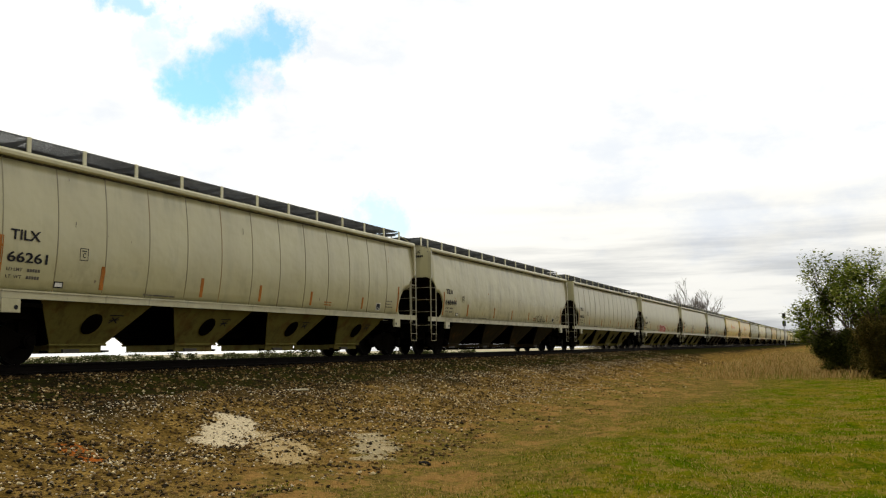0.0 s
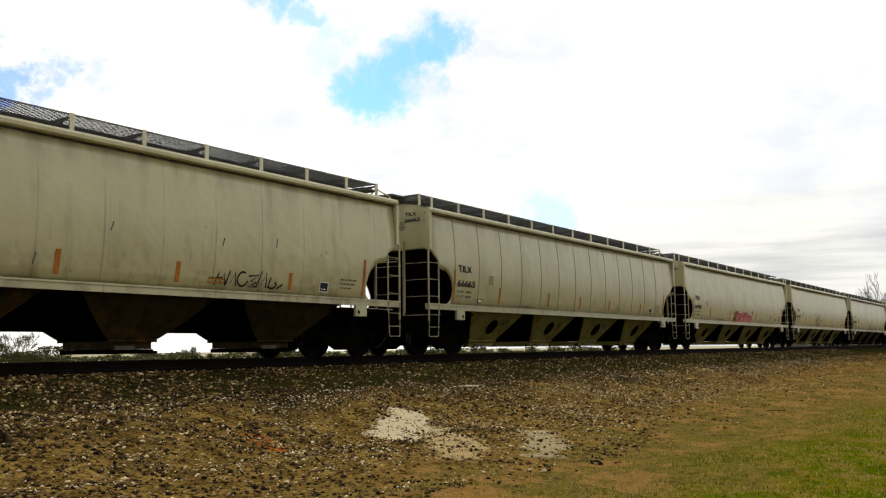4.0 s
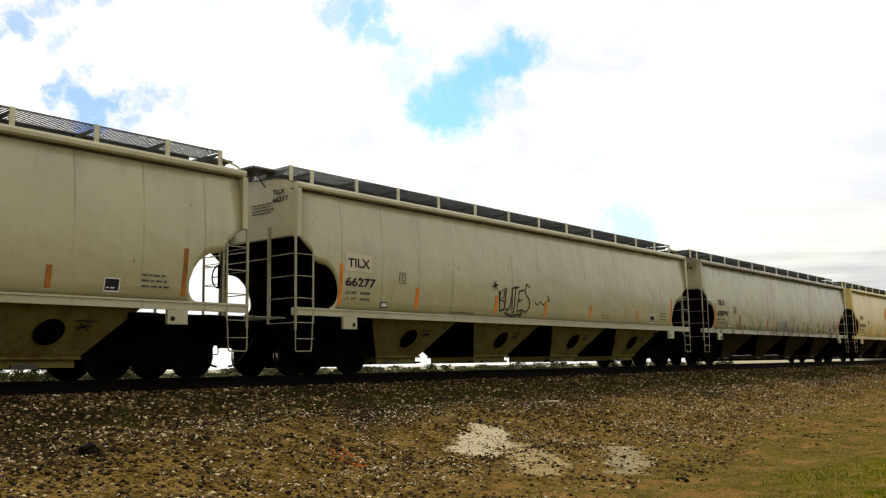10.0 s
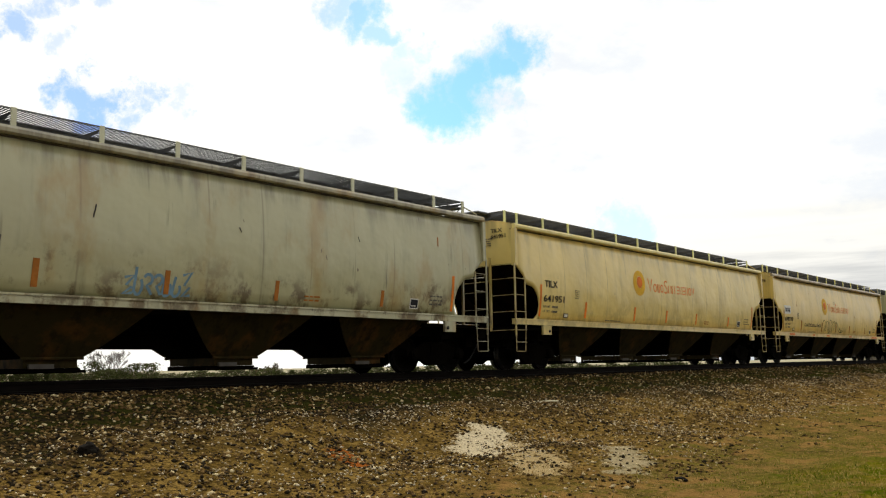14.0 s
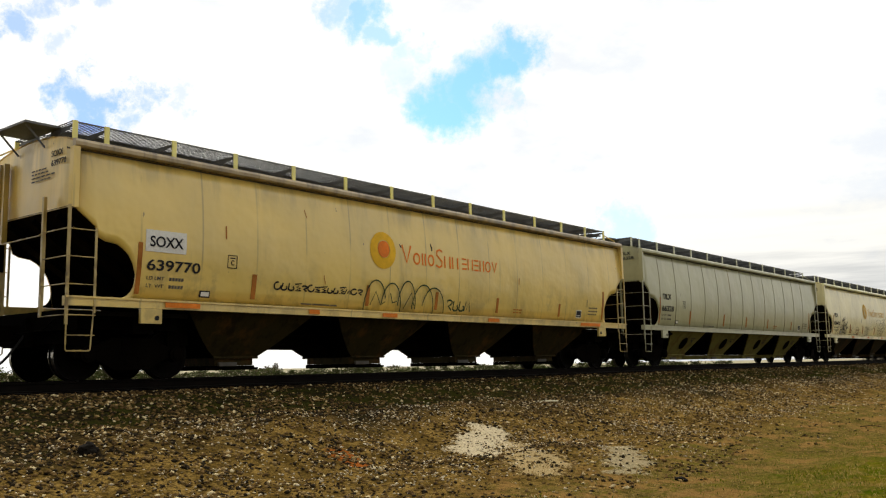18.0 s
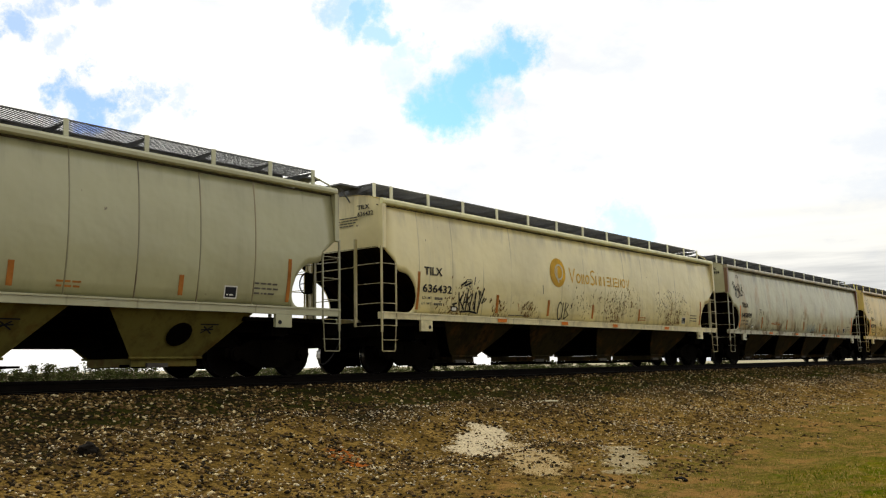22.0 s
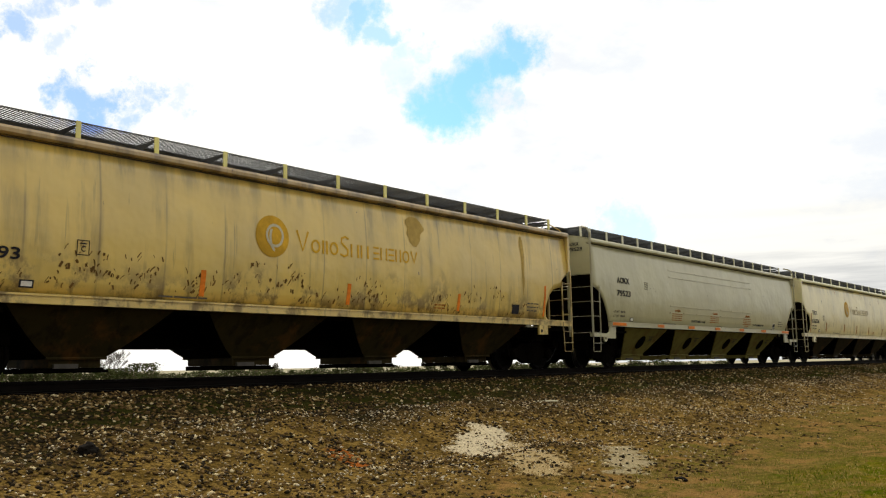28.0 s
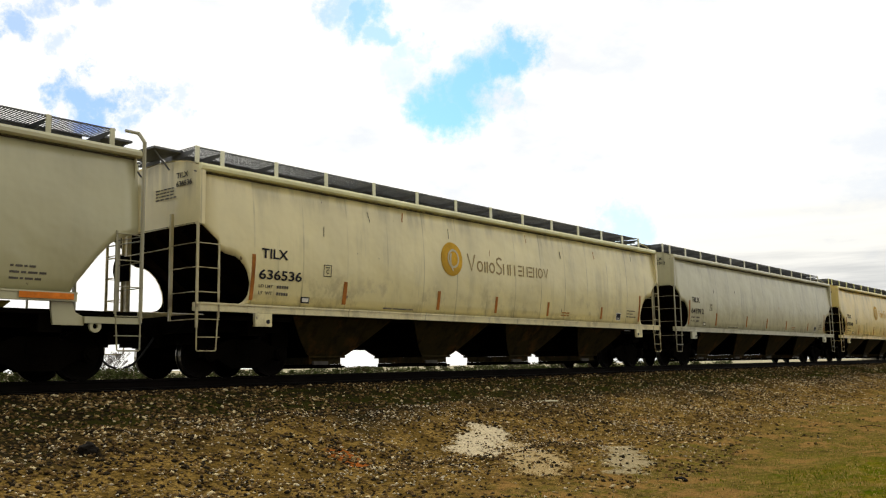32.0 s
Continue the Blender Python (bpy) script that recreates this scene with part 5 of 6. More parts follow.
def lettering(car, mark, number, rng, placard=None, dx=0.0, dz=0.0):
    if placard:
        wrap(strip(0.86, 0.40), -8.47, 2.31, car, "mark_panel", placard, "pale panel behind the mark", 0.004)
    wrap(words(mark, 0.70 + dz * 0.4, 0.20, INK), -8.38 + dx, 2.40 + dz, car, "reporting_mark", INK, "black stencilled letters", 0.012)
    wrap(words(number, 1.14 * len(number) / 6, 0.20, INK), -8.42 + dx, 1.97 + dz, car, "car_number", INK, "black stencilled figures", 0.012)
    wrap(words("LD LMT", 0.36, 0.065, FADED), -8.40, 1.80, car, "load_limit", FADED)
    wrap(bars([0.05] * 5, 0.06, 0.014), -7.92, 1.80, car, "load_limit_value", FADED)
    wrap(words("LT  WT", 0.36, 0.065, FADED), -8.40, 1.66, car, "light_weight", FADED)
    wrap(bars([0.05] * 5, 0.06, 0.014), -7.92, 1.66, car, "light_weight_value", FADED)
    # boxed C
    cx = 0.33 if number in ("645899", "635793") else 0.0
    bm = bmesh.new()
    for q in ((0, 0.23, 0.0, 0.015), (0, 0.23, 0.245, 0.26), (0, 0.015, 0.0, 0.26), (0.215, 0.23, 0.0, 0.26), (0.05, 0.18, 0.19, 0.21)):
        box(bm, q[0], q[1], -0.002, 0, q[2], q[3])
    frame_ob = wrap(bm, -6.62 + cx + dx * 2.6, 2.13 + dz * 1.4, car, "clearance_mark", INK)
    wrap(words("C", 0.08, 0.10, INK), -6.54 + cx + dx * 2.6, 2.19 + dz * 1.4, car, "clearance_letter", INK)
    # routing card board
    tag = wrap(strip(0.24, 0.13), -7.22, 1.53, car, "card_board", INK, "white card in a dark holder")
    wrap(strip(0.18, 0.08), -7.19, 1.555, car, "routing_card", LABEL, "", 0.014)
    # data stencils at the far end, in lines that cannot be read
    for k in range(3):
        wrap(bars([rng.uniform(0.05, 0.16) for _ in range(4)], 0.035, 0.03), 7.6, 1.86 - 0.10 * k, car, "data_stencil", FADED)
    if number == "635793":
        wrap(strip(0.34, 0.26), 6.85, 1.56, car, "dark_panel", INK, "small black stencil panel")
    else:
        wrap(strip(0.31, 0.25), 6.86, 1.54, car, "panel_border", LABEL, "white border of a black stencil panel", 0.006)
        wrap(strip(0.26, 0.20), 6.885, 1.565, car, "dark_panel", INK, "small black stencil panel", 0.010)
        wrap(bars([0.05, 0.08], 0.025, 0.03), 6.91, 1.60, car, "panel_figure_line", LABEL, "", 0.016)
    wrap(bars([0.3, 0.5, 0.2], 0.03, 0.03), -4.6, 1.50, car, "sill_stencil", FADED)
    wrap(bars([0.12, 0.1, 0.16], 0.035, 0.03), 3.4, 1.66, car, "data_stencil", RUSTY)
    wrap(bars([0.1, 0.14, 0.12], 0.035, 0.03), 3.4, 1.58, car, "data_stencil", RUSTY)
    for z in (4.03, 3.86):
        me = words(mark if z > 4 else number, 0.40 if z > 4 else 0.52, 0.11, INK)
        part("end_mark", me, None, car, at=pose(-9.69, -0.76, z - 0.09, 0, 0, -90))
    for k in range(4):
        bm = bars([rng.uniform(0.06, 0.16) for _ in range(5)], 0.026, 0.03)
        part("end_stencil", bm, FADED, car, at=pose(-9.69, -0.05, 3.76 - 0.065 * k, 0, 0, -90))


def reflectors(car, mats, lows):
    """Upright reflective strips low on the side, one tall at each end."""
    spots = [(-8.62, 1.53, 0.09, 0.93, 0)] + [(x, 1.55, 0.115 - 0.004 * k, 0.50 - 0.03 * k, 1) for k, x in enumerate(lows)] + [(8.46, 1.53, 0.09, 0.90, 0)]
    for x, z, w, h, k in spots:
        wrap(strip(w, h, 5), x, z, car, "reflector", mats[k], "orange reflective strip")


def company_mark(car, ring, bar_mat, centre, x0):
    """The owner's emblem and word, as plain shapes: rings, a disc, wedges, hoops and bars."""
    wrap(ring_bm(0.44, 28, 0.5 if centre is LOGO_ORANGE else 0.72), x0, 2.87, car, "emblem_ring", ring, "swirled ring emblem", 0.008)
    if centre is LOGO_ORANGE:
        wrap(disc_bm(0.20), x0 + 0.02, 2.90, car, "emblem_disc", centre, "", 0.012)
    else:
        wrap(disc_bm(0.42, 28), x0, 2.87, car, "emblem_disc", centre, "", 0.010)
        for name, pts in (("emblem_loop", loop_pts(0.06, 0.02, 0.21, 0.22, -30, 330, 22)), ("emblem_tail", loop_pts(0.20, -0.02, 0.26, 0.34, 150, 235, 10))):
            line = bmesh.new()
            stroke(line, pts, 0.028)
            wrap(line, x0, 2.87, car, name, CREAM, "pale swirl in the emblem", 0.014)
    t, x, z = 0.05, x0 + 0.66, 2.62
    for k, (kind, w) in enumerate(zip("wohoshh", (0.36, 0.27, 0.16, 0.26, 0.27, 0.26, 0.26))):
        h = 0.45 if k in (0, 4) else 0.30
        wrap(shape(kind, w, h, t), x, z, car, "word_shape", bar_mat, "plain shape in the emblem's colour", 0.008)
        x += w + 0.065
    x += 0.10
    for kind, w in zip("bhbhow", (0.19, 0.23, 0.19, 0.20, 0.25, 0.25)):
        wrap(shape(kind, w, 0.30, 0.042), x, z + 0.01, car, "word_shape", bar_mat, "plain shape in the emblem's colour", 0.008)
        x += w + 0.055


def shape(kind, w, h, t):
    """Plain shapes: a wedge, a hoop, a wave, a pair of uprights, three bars."""
    bm = bmesh.new()
    if kind == "w":
        stroke(bm, [(0.02, h), (w * 0.5, 0.02), (w - 0.02, h)], t * 0.55)
    elif kind == "o":
        stroke(bm, loop_pts(w / 2, h / 2, w / 2 - t / 2, h / 2 - t / 2, 0, 360, 18), t * 0.5)
    elif kind == "s":
        stroke(bm, [(w, h * 0.9), (w * 0.6, h), (w * 0.2, h * 0.9), (w * 0.15, h * 0.68), (w * 0.5, h * 0.52), (w * 0.9, h * 0.35), (w * 0.85, h * 0.1), (w * 0.45, 0.0), (0, h * 0.1)], t * 0.5)
    elif kind == "h":
        for q in (0, w - t):
            box(bm, q, q + t, -0.002, 0, 0, h)
    else:
        for q in (0, h / 2 - t / 2, h - t):
            box(bm, 0, w, -0.002, 0, q, q + t)
    return bm


def paint_car(car, rgb, dirt, clean=True):
    if not clean and "narrow" not in SHARED:
        SHARED["narrow"] = dict(zip(("hopper", "hopper_sheet", "outlet_gate"), hopper_meshes(0.50, 0.14, 0.86)))
        SHARED["narrow"]["outlet_neck"] = SHARED["outlet_neck"]
    for ob in list(car.children_recursive):
        if not clean and ob.name.split(".")[0] in ("vibrator_bracket", "hopper_stencil"):
            bpy.data.objects.remove(ob)
            continue
        if not clean and ob.name.split(".")[0] in SHARED["narrow"]:
            ob.data = SHARED["narrow"][ob.name.split(".")[0]]
            if ob.name.split(".")[0] == "hopper":
                ob.location.x += 0.05
        if ob.name.split(".")[0] in PAINTED:
            kind = ob.name.split(".")[0]
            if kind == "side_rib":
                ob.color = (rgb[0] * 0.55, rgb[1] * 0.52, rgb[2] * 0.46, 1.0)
            elif kind in ("ladder_stile", "ladder_rung", "ladder_stirrup", "end_post", "end_handrail", "brake_post"):
                ob.color = (rgb[0] * 0.62, rgb[1] * 0.60, rgb[2] * 0.55, min(1.0, dirt + 0.3))
            elif kind == "top_chord":
                ob.color = (min(1.0, rgb[0] * 1.1), min(1.0, rgb[1] * 1.1), min(1.0, rgb[2] * 1.1), dirt * 0.3)
            elif kind == "running_board_bracket":
                ob.color = (min(1.0, rgb[0] * 1.35), min(1.0, rgb[1] * 1.38), min(1.0, rgb[2] * 1.6), 0.1)
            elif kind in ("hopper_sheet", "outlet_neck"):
                # sheets below the sill: grime plus shade put into the colour
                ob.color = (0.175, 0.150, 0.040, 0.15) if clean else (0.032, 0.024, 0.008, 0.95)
            else:
                ob.color = (*rgb, dirt)


FLEET = {}


def make_train():
    kinds = {0: make_car(False), 1: make_car(True), 2: make_car(False, True)}
    used = set()
    for idx, mark, number, ribbed, rgb, dirt, label in CARS:
        src = kinds[ribbed]
        if ribbed not in used:
            car = src
            used.add(ribbed)
        else:
            car = copy_bare(src)
        FLEET[idx] = car
        tagged(car, label)
    rest = [(WARM, 0.5), (YELLOW, 0.5), (GREY, 0.6), (CREAMY, 0.5), (GREY, 0.4)]
    for idx in range(11, 26):
        car = copy_bare(kinds[int(idx % 3 == 0)])
        thin_out(car)
        rgb, dirt = rest[idx % 5]
        FLEET[idx] = car
        tagged(car, "weathered light covered hopper car far down the train")
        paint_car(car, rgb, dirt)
    for idx, mark, number, ribbed, rgb, dirt, label in CARS:
        car, rng = FLEET[idx], random.Random(idx + 50)
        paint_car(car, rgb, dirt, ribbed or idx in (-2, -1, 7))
        # dark strip for the eaves rail's shadow and the grime below it
        seam = bmesh.new()
        box(seam, -9.8, 9.8, -0.004, 0, 0, 0.03)
        wrap(seam, 0, 3.96, car, "eave_seam", FADED, "painted line of shade and grime under the eaves rail")
        lettering(car, mark, number, rng, {-1: CREAM, 2: LABEL}.get(idx), *((0.17, 0.38) if idx == 7 else (0, 0)))
        if idx != 7:
            bright = idx in (-1, 1, 6)
            reflectors(car, (ORANGE if bright or idx in (0, 5) else RUSTY, ORANGE if bright else RUSTY), {6: (-3.72, 0.26, 4.33), 4: (-5.25, -2.62, 0.03, 3.28)}.get(idx, (-5.98, -2.62, -0.1, 2.56, 5.8)))
        if idx in (1, 2):
            company_mark(car, LOGO_YELLOW, LOGO_ORANGE, LOGO_ORANGE, -2.24 if idx == 1 else -2.09)
        if idx in (4, 6, 10):
            company_mark(car, LOGO_GOLD, LOGO_GOLD, LOGO_GOLD, {4: -2.07, 6: -1.98}.get(idx, -2.05))
        if idx == 8:
            company_mark(car, LOGO_GOLD, LOGO_FADED, LOGO_GOLD, -2.07)
    graffiti()
    wear()


def thin_out(car):
    """Cars that stay far down the line do without their smallest fittings."""
    for ob in list(car.children_recursive):
        if ob.name.split(".")[0] in {"ladder_rung", "ladder_stirrup", "jack_hole", "coil_spring", "running_board_strut", "end_board_brace", "gate_plate", "slope_stiffener", "air_hose",
                                     "uncoupling_lever", "valve_box"}:
            bpy.data.objects.remove(ob)


def tint(idx, kind, rgb, dirt=1.0):
    """One kind of part of one car in a weathered colour of its own."""
    for ob in FLEET[idx].children_recursive:
        if ob.name.split(".")[0] == kind:
            ob.color = (*rgb, dirt)


def wear():
    """Rusted edges and old impact marks on single cars."""
    tint(5, "corner_post", (0.16, 0.045, 0.010), 0.1)
    tint(5, "top_chord", (0.46, 0.39, 0.21))
    tint(6, "top_chord", (0.62, 0.43, 0.20))
    tint(2, "top_chord", (0.52, 0.38, 0.20))
    tint(0, "top_chord", (0.46, 0.42, 0.30))
    rng = random.Random(77)
    for idx, count, low, high in ((8, 9, 2.9, 3.8), (-4, 8, 1.6, 2.6), (0, 8, 1.7, 3.2), (2, 9, 1.7, 3.6), (4, 7, 1.6, 2.4), (-5, 3, 1.6, 3.4), (9, 6, 1.7, 3.0), (5, 6, 1.6, 2.4)):
        for k in range(count):
            bm, h = bmesh.new(), rng.uniform(0.08, 0.26)
            lean = rng.uniform(-0.04, 0.05)
            stroke(bm, [(0.0, h), (lean * 0.4, h * 0.6), (lean, h * 0.3), (lean * 1.2, 0.0)], rng.uniform(0.006, 0.02))
            wrap(bm, -8.0 + 16.5 * (k + rng.uniform(0.1, 0.9)) / count, rng.uniform(low, high), FLEET[idx], "scuff_mark", rng.choice((INK, FADED, RUSTY)), "", 0.007)


def copy_bare(src):
    return copy_thing(src, Matrix.Identity(4))


def clean_car(car):
    """Long pressed beads, warnings and sill reflectors of the clean grey car."""
    for x, w in ((-8.54, 0.91), (-5.27, 0.50), (-2.69, 0.53), (-0.17, 0.48), (2.39, 0.50), (4.93, 0.56), (7.57, 0.92)):
        bm = bmesh.new()
        box(bm, 0, w, -0.006, 0, 0, 0.10)
        part("sill_reflector", bm, ORANGE, car, "orange reflective strip", at=pose(x, -1.666, 1.36))
    for z in (3.49, 3.235, 2.17, 1.925):
        for k in range(7):
            bm = bmesh.new()
            box(bm, 0.03, 1.155, -0.022, 0.004, -0.016, 0.016)
            soften(bm, 0.009)
            bead = wrap(bm, -4.15 + 1.19 * k, z, car, "side_bead", PAINT, "", 0.0)
            bead.color = (0.66, 0.62, 0.42, 0.0)
    for x in (-3.7, -0.15, 3.4):
        wrap(words("WARNING", 0.50, 0.085, RUSTY), x, 1.97, car, "warning_word", RUSTY, "faded red stencilled word")
        for k in range(4):
            wrap(bars([0.2, 0.28, 0.16, 0.14], 0.03, 0.03), x - 0.22, 1.88 - 0.075 * k, car, "warning_stencil", RUSTY)
    for x in (-2.15, 4.37):
        wrap(words("DO NOT HAMMER ON CAR", 1.3, 0.09, INK), x, 1.62, car, "caution_line", INK, "black stencilled words")
    wrap(words("VENT CAR WHEN UNLOADING", 0.98, 0.06, INK), -1.14, 1.41, car, "caution_line", INK, "black stencilled words")
    for x in (0.40, 3.3, 6.6):
        for k in range(3):
            wrap(bars([0.16, 0.22, 0.12], 0.022, 0.02), x, 1.50 - 0.05 * k, car, "data_stencil", INK)
    wrap(bars([0.3, 0.5, 0.2, 0.3], 0.04, 0.03), 4.05, 1.41, car, "data_stencil", INK)


def stain(w, h, seed, taper=0.6):
    """An irregular run of colour, narrower towards its foot."""
    bm, n = bmesh.new(), 14
    rows = []
    for k in range(n + 1):
        q = k / n
        half = 0.5 * w * (1 - taper * (1 - q)) * min(1.0, 0.25 + 4 * q, 0.35 + 5 * (1 - q))
        a, b = noise.noise((seed, q * 4, 0.0)) * 0.2 * w, noise.noise((seed, q * 4, 7.0)) * 0.2 * w
        rows.append((bm.verts.new((-half + a, 0, h * q)), bm.verts.new((half + b, 0, h * q))))
    for (a, b), (d, e) in zip(rows, rows[1:]):
        bm.faces.new((a, b, e, d))
    return bm


def stained_car(car):
    """Old runs of grain dust high on the side and mud thrown up from below."""
    for x, z, w, h, seed in ((2.6, 3.06, 0.75, 0.75, 1.0), (7.36, 2.1, 0.20, 1.7, 2.0)):
        wrap(stain(w, h, seed), x, z, car, "stain", STAIN, "darker tan run-down stain", 0.009)
    rng = random.Random(61)
    for k in range(26):
        wrap(splash(rng, 0.9, 0.45, 12, 1.3), rng.uniform(-9.0, 7.8), 1.46 + 0.42 * rng.random() ** 1.6, car, "mud_splash", MUD, "dark dried mud", 0.008)


def splash(rng, w, h, count, fat=1.0):
    """A spatter of thin slivers, thickest low down."""
    bm = bmesh.new()
    for _ in range(count):
        x, z = rng.gauss(0, 0.27) * w, h * rng.random() ** 1.5
        a, n = rng.uniform(-0.5, 0.9), rng.uniform(0.015, 0.085)
        r = rng.uniform(0.004, 0.011) if rng.random() < 0.8 else rng.uniform(0.012, 0.024)
        r, n = r * fat, n * fat
        stroke(bm, [(x, z), (x + n * 0.5 * math.sin(a), z + n * 0.5), (x + n * math.sin(a) + rng.uniform(-0.02, 0.03), z + n)], r)
    return bm


def graffiti():
    car = FLEET[-2]
    # red bubble piece: pale outline under red lobes
    rng = random.Random(3)
    x = -1.50
    for k in range(7):
        w, h = rng.uniform(0.52, 0.62), rng.uniform(0.62, 0.74) - 0.02 * k
        ph, lean = rng.uniform(0, 6.3), rng.uniform(-0.02, 0.10)
        edge = []
        for q in range(26):
            a = 2 * math.pi * q / 26
            f = 1.0 + 0.08 * math.cos(2 * a + ph) + 0.07 * math.cos(3 * a + 2 * ph)
            px, pz = w / 2 + w * 0.52 * f * math.cos(a), h / 2 + h * 0.52 * f * (abs(math.sin(a)) ** 0.7) * (1 if math.sin(a) > 0 else -1)
            edge.append((px + lean * (pz - h / 2), pz))
        fill = bmesh.new()
        fill.faces.new([fill.verts.new((px, 0, pz)) for px, pz in edge])
        wrap(fill, x, 1.36, car, "graffiti_fill", SPRAY_RED, "red bubble-letter spray paint", 0.050 + 0.0008 * k)
        rim = bmesh.new()
        stroke(rim, edge + edge[:1], 0.020)
        wrap(rim, x, 1.36, car, "graffiti_outline", SPRAY_PALE, "pale spray outline", 0.0504 + 0.0008 * k)
        line = bmesh.new()
        if k % 2:
            stroke(line, [(w * 0.42, h * 0.04), (w * 0.46, h * 0.3), (w * 0.58, h * 0.42), (w * 0.62, h * 0.6)], 0.017)
        else:
            stroke(line, [(w * 0.40, h * 0.30), (w * 0.44, h * 0.74), (w * 0.54, h * 0.76), (w * 0.52, h * 0.26), (w * 0.44, h * 0.24)], 0.017)
        wrap(line, x, 1.36, car, "graffiti_line", SPRAY_PALE, "pale spray line", 0.058)
        x += w * 0.70
    wrap(disc_bm(0.15), -1.72, 1.55, car, "graffiti_dot", SPRAY_RED, "", 0.012)
    wrap(disc_bm(0.12), 1.72, 2.02, car, "graffiti_dot", SPRAY_RED, "", 0.012)
    wrap(scribble(0.7, 0.24, 0.016, 8, 5), -2.0, 1.80, car, "graffiti_tag", SPRAY_RED)
    for x0, pts in ((0.0, [(0.0, 0.52), (0.10, 0.0), (0.05, 0.46), (0.22, 0.58), (0.20, 0.36), (0.07, 0.30), (0.26, 0.24), (0.24, 0.06), (0.08, 0.02)]),
                    (0.27, [(0.02, 0.60), (0.0, 0.10), (0.12, 0.04), (0.22, 0.16), (0.26, 0.62), (0.30, 0.06)]),
                    (0.55, [(-0.06, 0.54), (0.06, 0.62), (0.26, 0.64), (0.12, 0.60), (0.10, 0.02), (0.02, -0.06)]),
                    (0.74, [(0.28, 0.58), (0.08, 0.54), (0.06, 0.32), (0.24, 0.34), (0.05, 0.28), (0.04, 0.04), (0.26, 0.08)]),
                    (1.00, [(0.26, 0.66), (0.12, 0.74), (0.06, 0.52), (0.26, 0.34), (0.30, 0.16), (0.14, 0.02), (-0.02, 0.08), (-0.10, -0.08)]),
                    (0.30, [(0.0, -0.02), (0.25, -0.10), (0.55, -0.04), (0.62, -0.10), (0.7, 0.0)])):
        line = bmesh.new()
        stroke(line, [(x0 * 1.18 + px * 1.2, pz * 1.12) for px, pz in pts], 0.024)
        wrap(line, -2.48, 1.60, FLEET[-1], "graffiti_stroke", SPRAY_BLACK, "black spray stroke", 0.012)
    star = bmesh.new()
    for k in range(3):
        a = radians(60 * k + 15)
        stroke(star, [(-0.14 * math.cos(a), -0.14 * math.sin(a)), (0.14 * math.cos(a), 0.14 * math.sin(a))], 0.02)
    wrap(star, -2.66, 2.30, FLEET[-1], "graffiti_star", SPRAY_BLACK, "black spray star")
    wave = bmesh.new()
    stroke(wave, [(0, 0.1), (0.15, 0.0), (0.3, 0.12), (0.45, 0.02), (0.7, 0.16), (0.68, 0.32), (0.8, 0.12)], 0.018)
    wrap(wave, -0.66, 1.84, FLEET[-1], "graffiti_flourish", SPRAY_BLACK, "black spray flourish")
    wrap(scribble(1.8, 0.36, 0.022, 13, 6), 3.6, 1.55, FLEET[-4], "graffiti_tag", SPRAY_BLACK, "black spray tag")
    wrap(scribble(1.4, 0.5, 0.028, 14, 7), -0.95, 1.52, FLEET[0], "graffiti_tag", SPRAY_BLUE, "faded blue spray tag")
    big = bmesh.new()
    for cx, rx, rz, a0, a1 in ((0.25, 0.36, 0.62, 190, 20), (0.80, 0.34, 0.58, 170, -10), (1.35, 0.32, 0.66, 175, 0), (1.95, 0.40, 0.60, 180, -15), (2.35, 0.42, 0.55, 170, -5)):
        stroke(big, loop_pts(cx, 0.06, rx, rz, a0, a1), 0.016)
    stroke(big, [(0.1, 0.1), (0.25, 0.42), (0.45, 0.12), (0.6, 0.2)], 0.014)
    stroke(big, [(0.75, 0.4), (0.85, 0.18), (1.0, 0.22)], 0.014)
    stroke(big, [(1.25, 0.05), (1.5, 0.45), (1.62, 0.15)], 0.014)
    wrap(big, -2.6, 1.47, FLEET[2], "graffiti_outline", SPRAY_GREEN, "dark green bubble outline", 0.048)
    wrap(scribble(1.0, 0.34, 0.022, 16, 4), 0.36, 1.55, FLEET[2], "graffiti_tag", SPRAY_GREEN, "dark green spray tag")
    wrap(scribble(2.6, 0.16, 0.018, 22, 14), -5.4, 1.78, FLEET[2], "graffiti_tag", SPRAY_BLACK, "black marker line")
    rng = random.Random(44)
    for x, z, n in ((-0.6, 1.5, 2), (0.1, 1.52, 2), (1.3, 1.6, 4), (1.9, 1.75, 5), (2.6, 1.65, 4), (5.1, 1.6, 3), (5.8, 1.75, 5), (6.6, 1.6, 4), (-6.8, 1.5, 3)):
        for k in range(n):
            wrap(splash(rng, 0.9, 0.75, 20), x + rng.uniform(-0.3, 0.3), z + rng.uniform(0, 0.35), FLEET[4], "spatter", INK if k % 4 == 0 else MUD, "dark smeared spatter")
